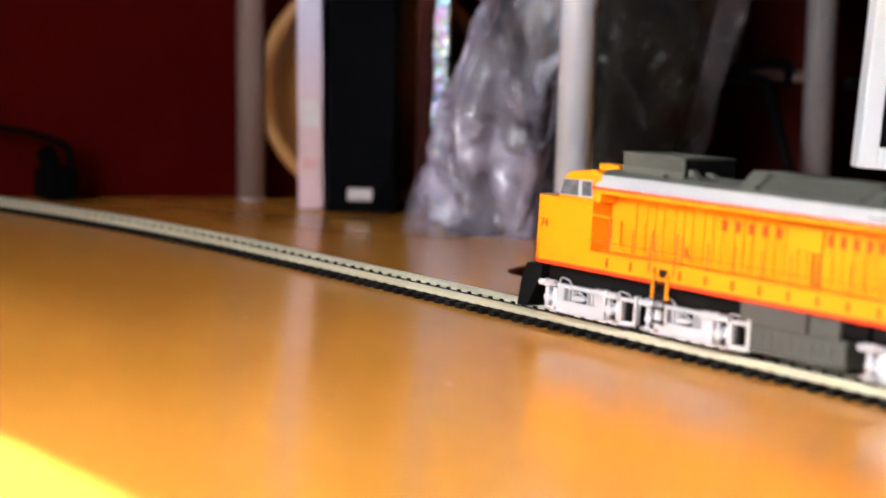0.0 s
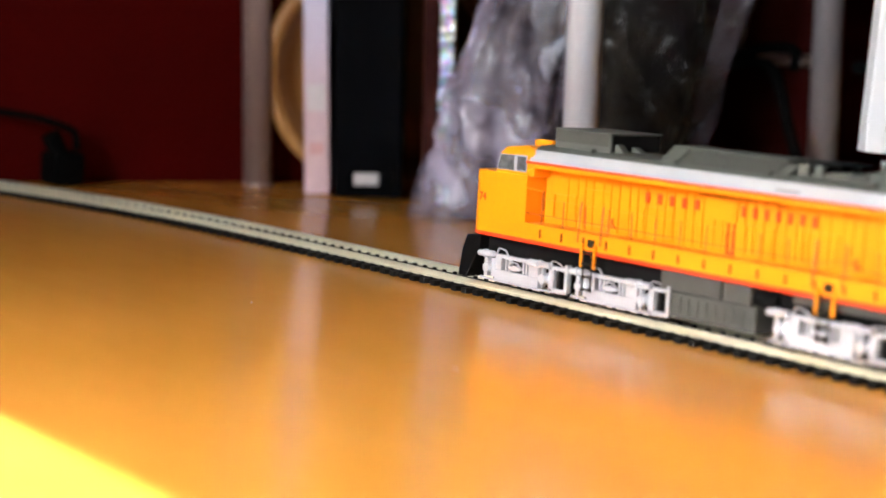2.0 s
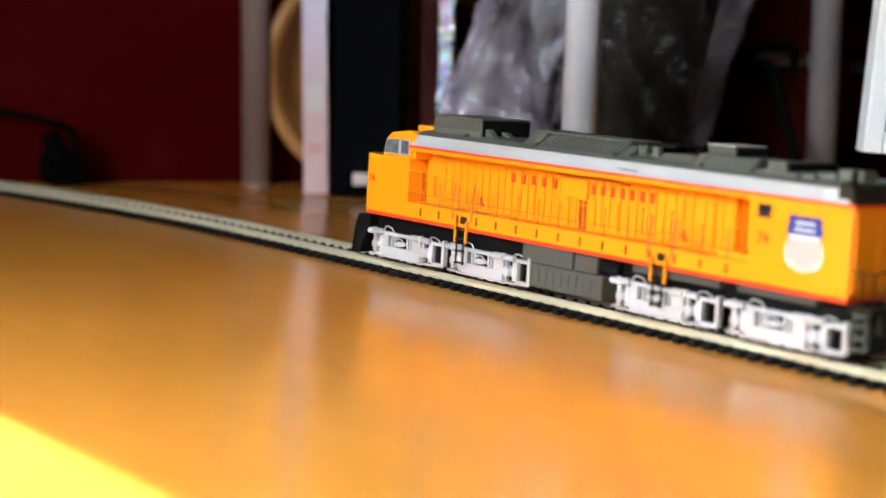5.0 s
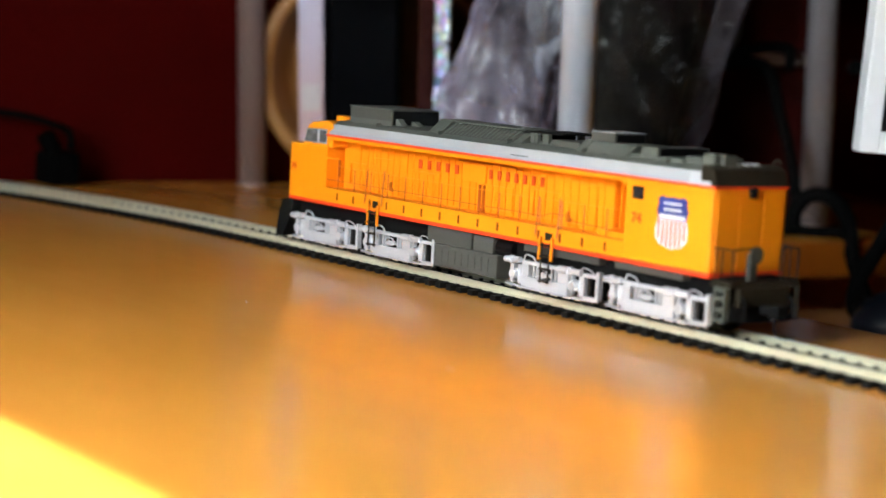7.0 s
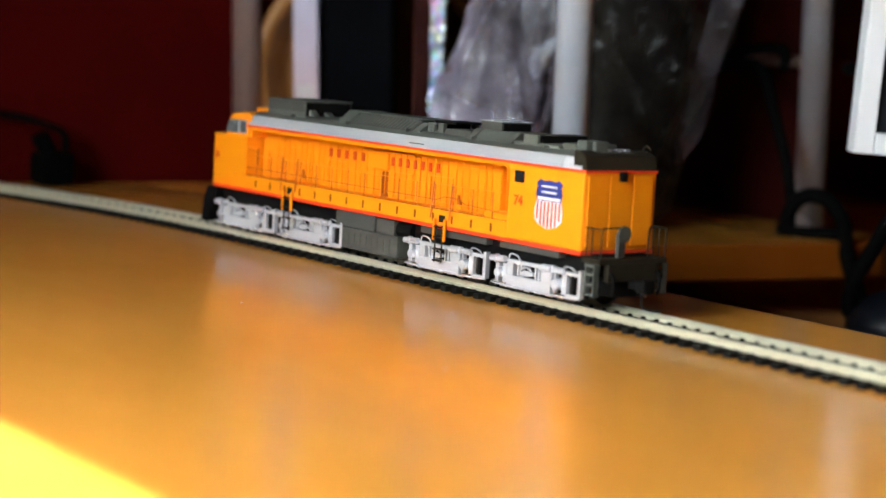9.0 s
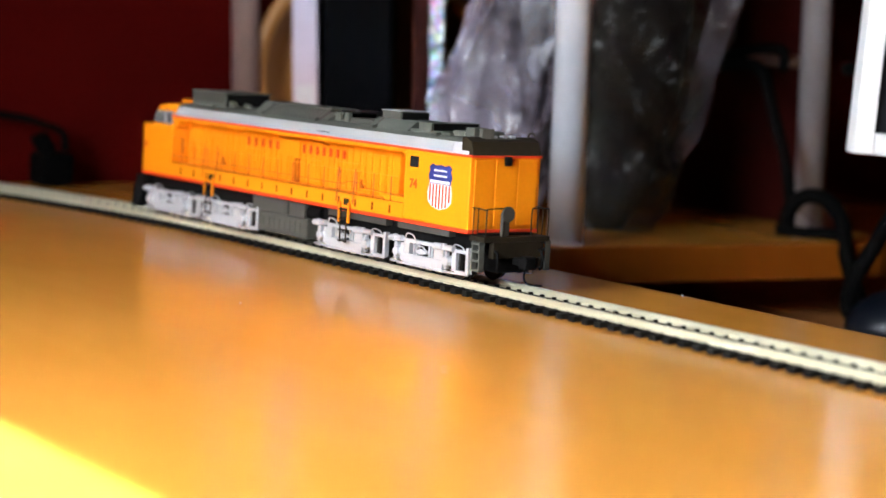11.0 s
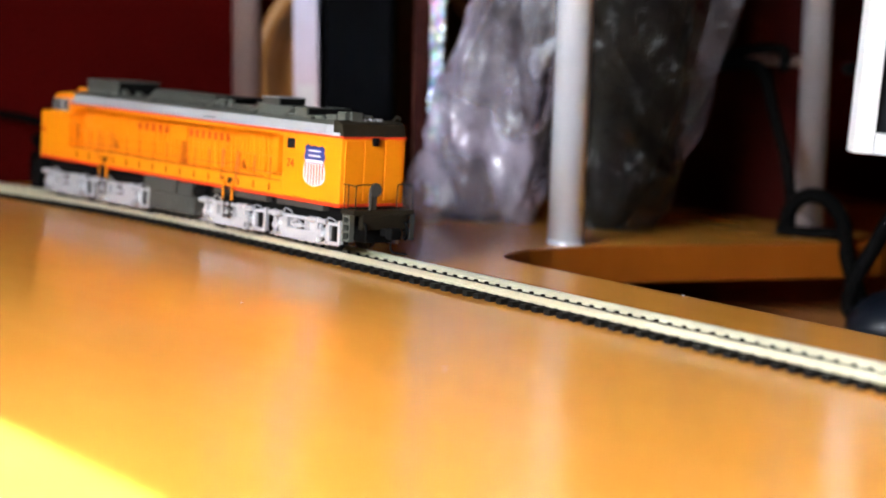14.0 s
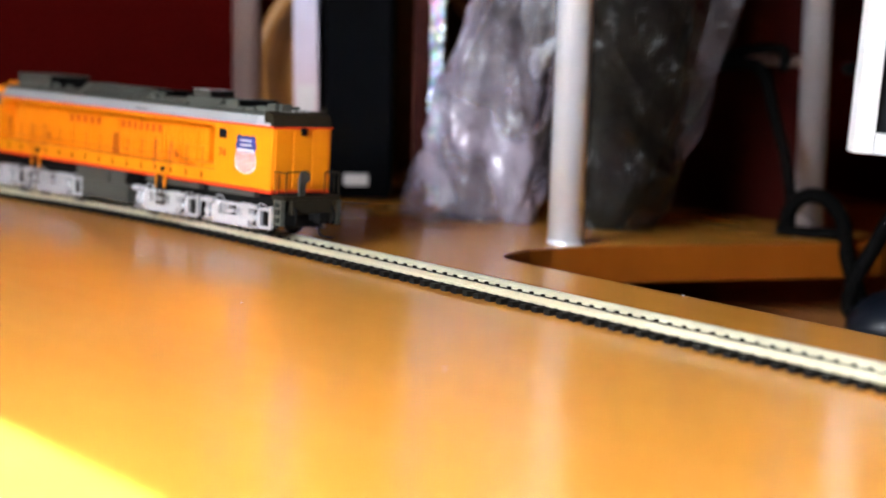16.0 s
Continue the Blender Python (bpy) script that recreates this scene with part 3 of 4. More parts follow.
        low = [(0.2360, 0.0420), (0.2350, 0.0385), (0.2354, 0.0350), (0.2378, 0.0330), (0.2428, 0.0318), (0.2478, 0.0330), (0.2502, 0.0350), (0.2506, 0.0385), (0.2496, 0.0420)]
        part("shield_field", prism(low, ya, yb, "y"), WHITE, shield)
        ya2, yb2 = sorted((s * (HALF + 0.0001), s * (HALF + 0.00025)))
        for k in range(7):
            x = 0.2362 + k * 0.00205
            zb = 0.0322 + 0.0011 * abs(k - 3) * (0.4 if abs(k - 3) < 3 else 0.9)
            part("shield_stripe", box(x, x + 0.00095, ya2, yb2, zb, 0.0418), RED, shield)
        for x0, x1, z0, z1 in ((0.2386, 0.2470, 0.0469, 0.0476), (0.2386, 0.2470, 0.0448, 0.0455), (0.2366, 0.2490, 0.0423, 0.0434)):
            part("shield_bar", box(x0, x1, ya2, yb2, z0, z1), WHITE, shield)
    # rear end: door, seams, lamp
    for y0, y1 in ((-0.0156, -0.0062), (-0.0052, 0.0052), (0.0062, 0.0156)):
        part("rear_panel", box(LEN - 0.0002, LEN + 0.0004, y0, y1, 0.0275, 0.0530, 0.0002), ORANGE, loco)
    part("rear_lamp", box(LEN, LEN + 0.0018, -0.0014, 0.0014, 0.0510, 0.0545, 0.0004), BLACK, loco)


def build_roof():
    # cross-section in y and z: steep light eave, low crown
    e0, e1, cr = EAVE + 0.0005, 0.0592, 0.0613
    eave = [(-HALF, e0), (-HALF + 0.0012, e1), (HALF - 0.0012, e1), (HALF, e0)]
    part("eave", prism(eave, REC0 + 0.0005, LEN - 0.0125, "x", 0.0002), BAND, loco, "light grey eave band")
    for s in (-1, 1):
        ya, yb = sorted((s * (HALF - 0.0010), s * (HALF - 0.0004)))
        part("data_mark", box(0.1545, 0.1645, ya, yb, EAVE + 0.0019, EAVE + 0.0023), BLACK, loco)
    pale = prism(eave, LEN - 0.0124, LEN - 0.0022, "x", 0.0002)
    part("eave", pale, PALE, loco, "pale eave end panel")
    crown = [(-HALF + 0.0014, e1 - 0.0002), (-HALF + 0.0050, cr - 0.0006), (-0.006, cr), (0.006, cr), (HALF - 0.0050, cr - 0.0006), (HALF - 0.0014, e1 - 0.0002)]
    part("roof", prism(crown, REC0 + 0.001, LEN - 0.0030, "x", 0.0003), ROOF, loco, "dark grey roof")
    part("rear_cap", prism([(LEN - 0.0025, e0), (LEN + 0.0004, e0), (LEN - 0.0010, e1 + 0.0008), (LEN - 0.0045, cr + 0.0003), (LEN - 0.0070, cr + 0.0003), (LEN - 0.0070, e0)],
                           -HALF + 0.0004, HALF - 0.0004, "y", 0.0005), RUST, loco, "dark roof end")
    for a in range(5):
        x = 0.062 + a * 0.043
        part("roof_seam", box(x, x + 0.0005, -HALF + 0.0030, HALF - 0.0030, cr - 0.0010, cr + 0.00035), ROOF, loco)
    # raised equipment, front to back
    def hatch(name, x0, x1, w, z0, z1, material, bevel=0.0004, y=0.0):
        return part(name, box(x0, x1, y - w, y + w, z0, z1, bevel), material, loco)
    inlet = hatch("air_intake", 0.0396, 0.0698, 0.0122, 0.0608, 0.0675, ROOF)
    for y in (-0.01225, 0.01225):
        part("side_plate", box(0.0402, 0.0690, y - 0.0002, y + 0.0002, 0.0630, 0.0674, 0.0001), TANK, inlet)
    # rear end face blackened: its shade is put into the colour
    part("shaded_end", box(0.0697, 0.0702, -0.0114, 0.0114, 0.0614, 0.0671), BLACK, inlet)
    part("lid", box(0.0390, 0.0704, -0.0125, 0.0125, 0.0675, 0.0679, 0.0001), ROOF, inlet)
    for y, high in ((-0.0090, 0.0640), (-0.0010, 0.0630)):
        part("bracket", prism([(0.0703, 0.0612), (0.0760, 0.0612), (0.0745, 0.0618), (0.0715, high), (0.0703, high)], y - 0.0015, y + 0.0015, "y", 0.0002), ROOF, inlet)

    def saddle(name, x0, x1, z, inner, material):
        """A raised panel that slopes up from both eaves to a flat top."""
        return part(name, prism([(-0.0128, 0.0607), (-inner, z), (inner, z), (0.0128, 0.0607)], x0, x1, "x", 0.0003), material, loco)
    saddle("roof_saddle", 0.0962, 0.1043, 0.0660, 0.0066, ROOF)
    # black block standing in for the shaded gap next to the saddle
    hatch("gap_shade", 0.1044, 0.1110, 0.0060, 0.0606, 0.0655, BLACK, y=0.004)
    grille = saddle("roof_grille", 0.1050, 0.1495, 0.0646, 0.0070, TANK)
    for k in range(17):
        x = 0.1066 + k * 0.0025
        part("grille_slat", prism([(-0.0127, 0.0610), (-0.0072, 0.0648), (-0.0069, 0.0651), (-0.0069, 0.0644)], x, x + 0.0011, "x"), ROOF, grille)
        part("grille_slat", prism([(0.0127, 0.0610), (0.0072, 0.0648), (0.0069, 0.0651), (0.0069, 0.0644)], x, x + 0.0011, "x"), ROOF, grille)
    part("grille_lid", box(0.1040, 0.1500, -0.0072, 0.0072, 0.0652, 0.0657, 0.0001), ROOF, grille)
    saddle("roof_saddle", 0.1497, 0.1545, 0.0642, 0.0072, ROOF)
    stack = hatch("exhaust_chimney", 0.1560, 0.1668, 0.0080, 0.0606, 0.0620, TANK)
    part("stack_lip", box(0.1575, 0.1715, -0.0070, 0.0080, 0.0648, 0.0658, 0.0003), BLACK, stack)
    for x, y, d in ((0.1566, -0.0078, 0.0012), (0.1588, -0.0078, 0.0008), (0.1640, -0.0078, 0.0016), (0.1566, 0.0078, 0.0010), (0.1650, 0.0078, 0.0014)):
        part("stack_post", box(x - d, x + d, y - 0.0010, y + 0.0010, 0.0606, 0.0648, 0.0002), ROOF, stack)
    part("stack_bar", box(0.1556, 0.1596, -0.0086, -0.0072, 0.0640, 0.0648, 0.0002), BAND, stack)
    part("stack_well", box(0.1600, 0.1630, -0.0076, 0.0070, 0.0606, 0.0645), BLACK, stack)
    hatch("roof_hatch", 0.1690, 0.1850, 0.0100, 0.0606, 0.0632, TANK)
    saddle("roof_saddle", 0.1875, 0.2128, 0.0645, 0.0078, ROOF)
    part("saddle_flap", prism([(-0.0132, 0.0606), (-0.0080, 0.0648), (-0.0078, 0.0642), (-0.0126, 0.0604)], 0.1862, 0.1900, "x"), ROOF, loco)
    fan = hatch("fan_housing", 0.1880, 0.2008, 0.0074, 0.0640, 0.0678, TANK)
    part("fan_screen", box(0.2007, 0.2012, -0.0066, 0.0066, 0.0645, 0.0674), BLACK, fan)
    part("fan_lid", box(0.1876, 0.2010, -0.0077, 0.0077, 0.0678, 0.0681, 0.0001), BAND, fan)
    hatch("roof_hatch", 0.2140, 0.2400, 0.0120, 0.0606, 0.0620, ROOF)
    fan = hatch("fan_housing", 0.2200, 0.2283, 0.0124, 0.0612, 0.0650, ROOF)
    part("fan_screen", box(0.2282, 0.2287, -0.0112, 0.0112, 0.0618, 0.0648), BLACK, fan)
    hatch("roof_hatch", 0.2395, 0.2470, 0.0100, 0.0606, 0.0631, ROOF)
    hatch("roof_vent", 0.2482, 0.2535, 0.0035, 0.0606, 0.0648, ROOF, y=-0.0070)
    hatch("roof_vent", 0.2558, 0.2578, 0.0030, 0.0606, 0.0648, ROOF, y=-0.0070)
    for y in (-0.003, 0.002, 0.006):
        hatch("roof_bolt", 0.2545, 0.2575, 0.0012, 0.0606, 0.0622, BAND, y=y)
    part("lifting_eye", tube(smoothed([(LEN - 0.004, 0.0135, 0.0600), (LEN - 0.004, 0.0135, 0.0622), (LEN - 0.003, 0.0145, 0.0636), (LEN - 0.002, 0.0155, 0.0622)], 4), 0.0004, 6), RUST, loco)


def build_underframe():
    part("underframe", box(0.004, LEN + 0.004, -0.0125, 0.0125, 0.0172, SILL + 0.0004, 0.0004), BLACK, loco, "black underframe")
    for s in (-1, 1):
        ya, yb = sorted((s * 0.0120, s * 0.0158))
        part("frame_box", box(0.164, 0.206, ya, yb, 0.0215, SILL, 0.0003), TANK, loco)
        part("frame_box", box(0.214, 0.248, ya, yb, 0.0218, SILL, 0.0003), TANK, loco)
    tank = part("fuel_tank", box(0.1070, 0.1492, -0.0163, 0.0163, 0.0088, 0.0178, 0.0007), TANK, loco, "dark grey underfloor tank")
    part("tank_top", box(0.1046, 0.1330, -0.0165, 0.0165, 0.0179, SILL, 0.0004), TANK, tank)
    part("tank_box", box(0.1336, 0.1460, -0.0160, 0.0160, 0.0179, SILL - 0.0006, 0.0003), TANK, tank)
    for k in range(9):
        x = 0.1098 + k * 0.0042
        part("tank_rib", box(x, x + 0.0007, -0.01648, -0.0160, 0.0108, 0.0160, 0.0001), TANK, tank)
    part("air_tank", rod((0.1450, -0.0120, 0.0205), (0.1560, -0.0120, 0.0205), 0.0032, 14), BLACK, loco)
    # snow plough pilot at the front
    plow = [(-0.0085, 0.0072), (-0.0030, 0.0072), (0.0045, 0.0200), (0.0045, SILL), (-0.0040, SILL - 0.0010), (-0.0065, 0.0180)]
    part("pilot", prism(plow, -0.0168, 0.0168, "y", 0.0006), BLACK, loco, "black pilot plough")
    part("front_coupler", box(-0.0150, -0.0050, -0.0022, 0.0022, 0.0125, 0.0165, 0.0006), BLACK, loco)
    # rear platform
    part("rear_platform", box(LEN, LEN + 0.0092, -0.0165, 0.0165, 0.0222, 0.0243, 0.0004), RUST, loco, "dark brown rear platform")
    part("end_beam", box(LEN + 0.0068, LEN + 0.0096, -0.0120, 0.0120, 0.0160, 0.0223, 0.0004), RUST, loco)
    part("draft_gear", box(LEN - 0.0040, LEN + 0.0068, -0.0070, 0.0070, 0.0100, 0.0200, 0.0006), BLACK, loco)
    for s in (-1, 1):
        y = s * 0.0166
        lad = part("end_step", box(LEN + 0.0034, LEN + 0.0041, y - 0.0012, y + 0.0012, 0.0108, 0.0225, 0.0001), ROOF, loco, "grey end steps")
        part("side_plate", box(LEN + 0.0077, LEN + 0.0084, y - 0.0012, y + 0.0012, 0.0108, 0.0225, 0.0001), ROOF, lad)
        for z in (0.0110, 0.0146, 0.0182, 0.0212):
            part("tread", box(LEN + 0.0034, LEN + 0.0084, y - 0.0014, y + 0.0014, z, z + 0.0009), ROOF, lad)
        rail = part("end_railing", tube(smoothed([(LEN + 0.0088, s * 0.0155, 0.0240), (LEN + 0.0088, s * 0.0155, 0.0338), (LEN + 0.0088, s * 0.0145, 0.0350), (LEN + 0.0088, s * 0.0085, 0.0352), (LEN + 0.0088, s * 0.0070, 0.0340), (LEN + 0.0088, s * 0.0070, 0.0240)], 5), 0.00028, 6), RUST, loco)
        part("side_rail", tube(smoothed([(LEN + 0.0088, s * 0.0155, 0.0345), (LEN + 0.0050, s * 0.0160, 0.0349), (LEN + 0.0006, s * 0.0160, 0.0349)], 4), 0.00025, 6), RUST, rail)
        for x in (LEN + 0.0018, LEN + 0.0046):
            part("grab_post", rod((x, s * 0.0162, 0.0240), (x, s * 0.0162, 0.0348), 0.00022, 6), RUST, rail)
        part("air_hose", tube(smoothed([(LEN + 0.0092, s * 0.0110, 0.0190), (LEN + 0.0112, s * 0.0112, 0.0178), (LEN + 0.0116, s * 0.0112, 0.0130), (LEN + 0.0108, s * 0.0105, 0.0115)], 5), 0.0006, 6), BLACK, loco)
    part("brake_stand", box(LEN + 0.0060, LEN + 0.0086, -0.0066, -0.0036, 0.0243, 0.0335, 0.0009), TANK, loco, "grey-green brake stand")
    part("brake_wheel", rod((LEN + 0.0085, -0.0051, 0.0330), (LEN + 0.0094, -0.0051, 0.0330), 0.0030, 14), TANK, loco)
    coupler = part("rear_coupler", box(LEN + 0.0090, LEN + 0.0150, -0.0018, 0.0018, 0.0135, 0.0165, 0.0005), BLACK, loco)
    part("knuckle", box(LEN + 0.0140, LEN + 0.0185, -0.0030, 0.0026, 0.0125, 0.0175, 0.0010), BLACK, coupler)
    part("trip_pin", tube(smoothed([(LEN + 0.0150, 0.0, 0.0130), (LEN + 0.0145, 0.0, 0.0090), (LEN + 0.0160, 0.0010, 0.0068), (LEN + 0.0195, 0.0050, 0.0064)], 5), 0.0004, 6), BLACK, coupler)
    # side ladders with orange grab irons
    for s in (-1, 1):
        for x in (0.0690, 0.1797):
            y = s * (HALF + 0.0012)
            lad = part("side_ladder", rod((x - 0.0022, y, 0.0115), (x - 0.0022, y, 0.0262), 0.00035, 6), RUST, loco, "side steps with orange grab irons")
            part("stile", rod((x + 0.0022, y, 0.0115), (x + 0.0022, y, 0.0262), 0.00035, 6), RUST, lad)
            for z in (0.0120, 0.0165, 0.0210, 0.0252):
                part("rung", box(x - 0.0024, x + 0.0024, y - 0.0010, y + 0.0006, z, z + 0.0006), RUST, lad)
            for dx, top in ((-0.0034, -0.0062), (0.0034, 0.0058)):
                part("grab_iron", box(x + dx - 0.0005, x + dx + 0.0005, y - 0.0004, y + 0.0004, 0.0200, 0.0285, 0.0001), ORANGE, lad, "orange grab iron")
                part("grab_rail", rod((x + top, y, 0.0285), (x + top, s * (HALF + 0.0002), 0.0428), 0.00025, 6), SHADED_ORANGE, lad)
            part("step_hole", box(x - 0.0018, x + 0.0018, s * HALF - 0.0003, s * HALF + 0.0003, 0.0272, 0.0300), RUST, lad)


AXLES = []
WHEEL_R = 0.0060


def build_truck(x0, x1):
    """One four-wheel truck: silver side frames with boxes, leaf spring and brake gear over two black wheelsets."""
    k = (x1 - x0) / 0.0518
    at = lambda mm: x0 + mm * 0.001 * k
    cx = at(21.9)
    truck = part("truck", box(cx - 0.008, cx + 0.008, -0.0095, 0.0095, 0.0120, 0.0172, 0.0006), BLACK, loco, "four-wheel truck with silver side frames")
    ax = (at(5.6), at(38.3))
    for s in (-1, 1):
        def block(a, b, z0, z1, d0, d1, bevel=0.0002, bm=None):
            ya, yb = sorted((s * d0, s * d1))
            return box(at(a), at(b), ya, yb, z0, z1, bevel, bm=bm)
        # cast frame round an open middle
        bm = block(8.7, 34.6, 0.0082, 0.0122, 0.0134, 0.0158, 0.0004)
        block(8.7, 34.6, 0.0166, 0.0181, 0.0134, 0.0156, 0.0004, bm)
        block(8.7, 12.4, 0.0120, 0.0168, 0.0134, 0.0156, 0.0004, bm)
        block(28.6, 34.6, 0.0120, 0.0168, 0.0134, 0.0156, 0.0004, bm)
        for a in (14.4, 16.4, 24.6, 26.6):
            block(a, a + 0.8, 0.0120, 0.0168, 0.0136, 0.0152, 0.0001, bm)
        frame_ = part("side_frame", bm, SILVER, truck, "silver side frame")
        yq, yr = sorted((s * 0.0140, s * 0.0160))
        spring = [(at(17.4), 0.0133), (at(20.8), 0.0127), (at(24.0), 0.0133), (at(24.0), 0.0142), (at(20.8), 0.0150), (at(17.4), 0.0142)]
        part("leaf_spring", prism(spring, yq, yr, "y", 0.0002), SILVER, frame_)
        part("spring_hanger", tube(smoothed([(at(17.0), s * 0.0158, 0.0138), (at(19.0), s * 0.0160, 0.0158), (at(22.4), s * 0.0160, 0.0158), (at(24.6), s * 0.0158, 0.0138)], 5), 0.0003, 6), SILVER, frame_)
        # black sheet added behind the frame so its openings read as shaded
        yq, yr = sorted((s * 0.0105, s * 0.0118))
        part("shade_backing", box(at(2.0), at(50.5), yq, yr, 0.0085, 0.0172), BLACK, truck)
        # axle boxes: narrow one at the front, deep framed one at the rear
        bm = block(2.6, 4.6, 0.0090, 0.0162, 0.0140, 0.0160, 0.0003)
        block(6.4, 8.6, 0.0090, 0.0162, 0.0138, 0.0156, 0.0003, bm)
        front_box = part("axle_box", bm, SILVER, truck, "silver axle box with a round cover")
        part("cover", rod((ax[0] - 0.0006, s * 0.0140, 0.0124), (ax[0] - 0.0006, s * 0.0172, 0.0124), 0.0021, 14, r2=0.0017), SILVER, front_box)
        bm = block(36.0, 37.0, 0.0090, 0.0162, 0.0138, 0.0156, 0.0003)
        block(40.6, 43.4, 0.0090, 0.0165, 0.0138, 0.0158, 0.0003, bm)
        rear_box = part("axle_box", bm, SILVER, truck, "silver axle box with a round cover")
        part("cover", rod((ax[1], s * 0.0140, 0.0124), (ax[1], s * 0.0174, 0.0124), 0.0023, 14, r2=0.0018), SILVER, rear_box)
        bm = block(43.0, 51.8, 0.0164, 0.0178, 0.0144, 0.0164, 0.0003)
        block(50.2, 51.8, 0.0088, 0.0190, 0.0144, 0.0166, 0.0003, bm)
        block(43.4, 50.2, 0.0088, 0.0097, 0.0144, 0.0164, 0.0002, bm)
        part("end_frame", bm, SILVER, truck)
        part("brake_shoe", block(44.2, 45.2, 0.0098, 0.0164, 0.0136, 0.0150), STEEL, truck)
        # cylinders, hoses, long lower rod
        bm = rod((at(0.0), s * 0.0162, 0.0174), (at(8.4), s * 0.0162, 0.0179), 0.0012, 12)
        rod((at(3.0), s * 0.0162, 0.0176), (at(4.2), s * 0.0162, 0.0177), 0.0016, 12, bm=bm)
        part("brake_cylinder", bm, SILVER, truck)
        part("brake_cylinder", rod((at(30.4), s * 0.0164, 0.0176), (at(35.9), s * 0.0164, 0.0176), 0.0014, 12), SILVER, truck)
        part("brake_cylinder", rod((at(37.3), s * 0.0164, 0.0176), (at(42.4), s * 0.0164, 0.0176), 0.0012, 12), SILVER, truck)
        part("bracket", block(36.0, 37.2, 0.0164, 0.0192, 0.0160, 0.0172), SILVER, truck)
        for a, b, up, thick in ((10.2, 17.0, 0.0, 0.0003), (41.5, 48.6, 0.0008, 0.00024)):
            part("brake_pipe", tube(smoothed([(at(a), s * 0.0160, 0.0180), (at(a + 1.4), s * 0.0164, 0.0202 - up), (at((a + b) / 2 + 0.4), s * 0.0164, 0.0203 - up), (at(b - 1.0), s * 0.0162, 0.0196 - up), (at(b), s * 0.0158, 0.0176)], 5), thick, 8), SILVER, truck)
        part("brake_rod", tube([(at(0.8), s * 0.0160, 0.0084), (at(9.0), s * 0.0162, 0.0080), (at(36.0), s * 0.0162, 0.0080), (at(51.4), s * 0.0160, 0.0086)], 0.0005, 6), SILVER, truck)
    for a in ax:
        bm = rod((0, -0.0128, 0), (0, 0.0128, 0), 0.0011, 10)
        for s in (-1, 1):
            rod((0, s * 0.0074, 0), (0, s * 0.0098, 0), WHEEL_R, 28, bm=bm)
            rod((0, s * 0.0068, 0), (0, s * 0.0074, 0), WHEEL_R + 0.0007, 28, bm=bm)
            for k_ in range(5):
                w = k_ * math.tau / 5
                rod((0.0034 * math.cos(w), s * 0.0097, 0.0034 * math.sin(w)), (0.0034 * math.cos(w), s * 0.0101, 0.0034 * math.sin(w)), 0.0008, 8, bm=bm)
        wheel = part("wheelset", bm, STEEL, truck, "dark steel wheels")
        wheel.location = (a, 0, RAIL_TOP + WHEEL_R)
        AXLES.append((wheel, a))


build_body()
build_roof()
build_underframe()
for x0, x1 in ((0.0040, 0.0560), (0.0576, 0.1094), (0.1543, 0.2072), (0.2100, 0.2616)):
    build_truck(x0, x1)


# ---- things behind the track ----
LEAN = 0.028                                   # the old shelf leans a little


def tube_post(name, x, y, r, h, z=0.0, lean=LEAN, finish=None):
    bm = rod((0, 0, 0), (0, 0, h), r, 28)
    ob = obj(name, bm, finish or ALU, True)
    ob.matrix_basis = Matrix.Translation((x, y, z)) @ Matrix.Rotation(-lean, 4, Vector((-0.797, 0.604, 0)))
    return ob


def build_shelf():
    shelf = empty("tower_shelf")
    tagged(shelf, "small shelf with round aluminium posts standing on the desk", "shelf")
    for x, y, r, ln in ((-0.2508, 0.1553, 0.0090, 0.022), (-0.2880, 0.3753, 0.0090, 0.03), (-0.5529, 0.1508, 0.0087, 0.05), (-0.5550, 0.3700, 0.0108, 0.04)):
        ob = tube_post("post", x, y, r, 0.42, lean=ln, finish=ALU if x > -0.26 else HALF_SHADED_TUBE if x > -0.30 else SHADED_TUBE)
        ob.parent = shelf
        tagged(ob, "bright aluminium post" if x > -0.26 else "aluminium post with shade put into its grey")
        part("foot_ring", rod((x, y, 0), (x, y, 0.0020), r + 0.0004, 28), ALU if x > -0.26 else SHADED_TUBE, shelf)
    # panel added to darken the space behind the shelf, where shade falls
    part("added_panel", box(-0.545, -0.296, 0.389, 0.393, 0.0, 0.42, 0.0005), ADDED_PANEL, shelf, "dark red panel added for the shaded space behind the shelf")
    part("shelf_board", box(-0.572, -0.235, 0.13, 0.40, 0.42, 0.438, 0.001), DESK, shelf)


build_shelf()
E1, E2 = Vector((0.600, 0.800, 0)), Vector((-0.800, 0.600, 0))     # along the row of things, and into the shelf


def standing(x, y, lean=0.0):
    """A frame whose x runs along the row and y into the shelf, tipped by lean degrees towards the left end."""
    m = Matrix((( E1.x, E2.x, 0, x), (E1.y, E2.y, 0, y), (0, 0, 1, 0), (0, 0, 0, 1)))
    return m @ Matrix.Rotation(radians(-lean), 4, "Y")


def build_book(name, label, x, y, w, depth, h, cover, lean, pages=True):
    book = empty(name, standing(x, y, lean))
    tagged(book, label, "book")
    part("spine", box(0, w, 0, 0.0025, 0, h, 0.0008), cover, book)
    part("cover", box(0, 0.0022, 0.0026, depth, 0, h, 0.0006), cover, book)
    part("cover", box(w - 0.0022, w, 0.0026, depth, 0, h, 0.0006), cover, book)
    part("pages", box(0.0024, w - 0.0024, 0.003, depth - 0.004, 0.002, h - 0.003), PAPER, book)
    return book


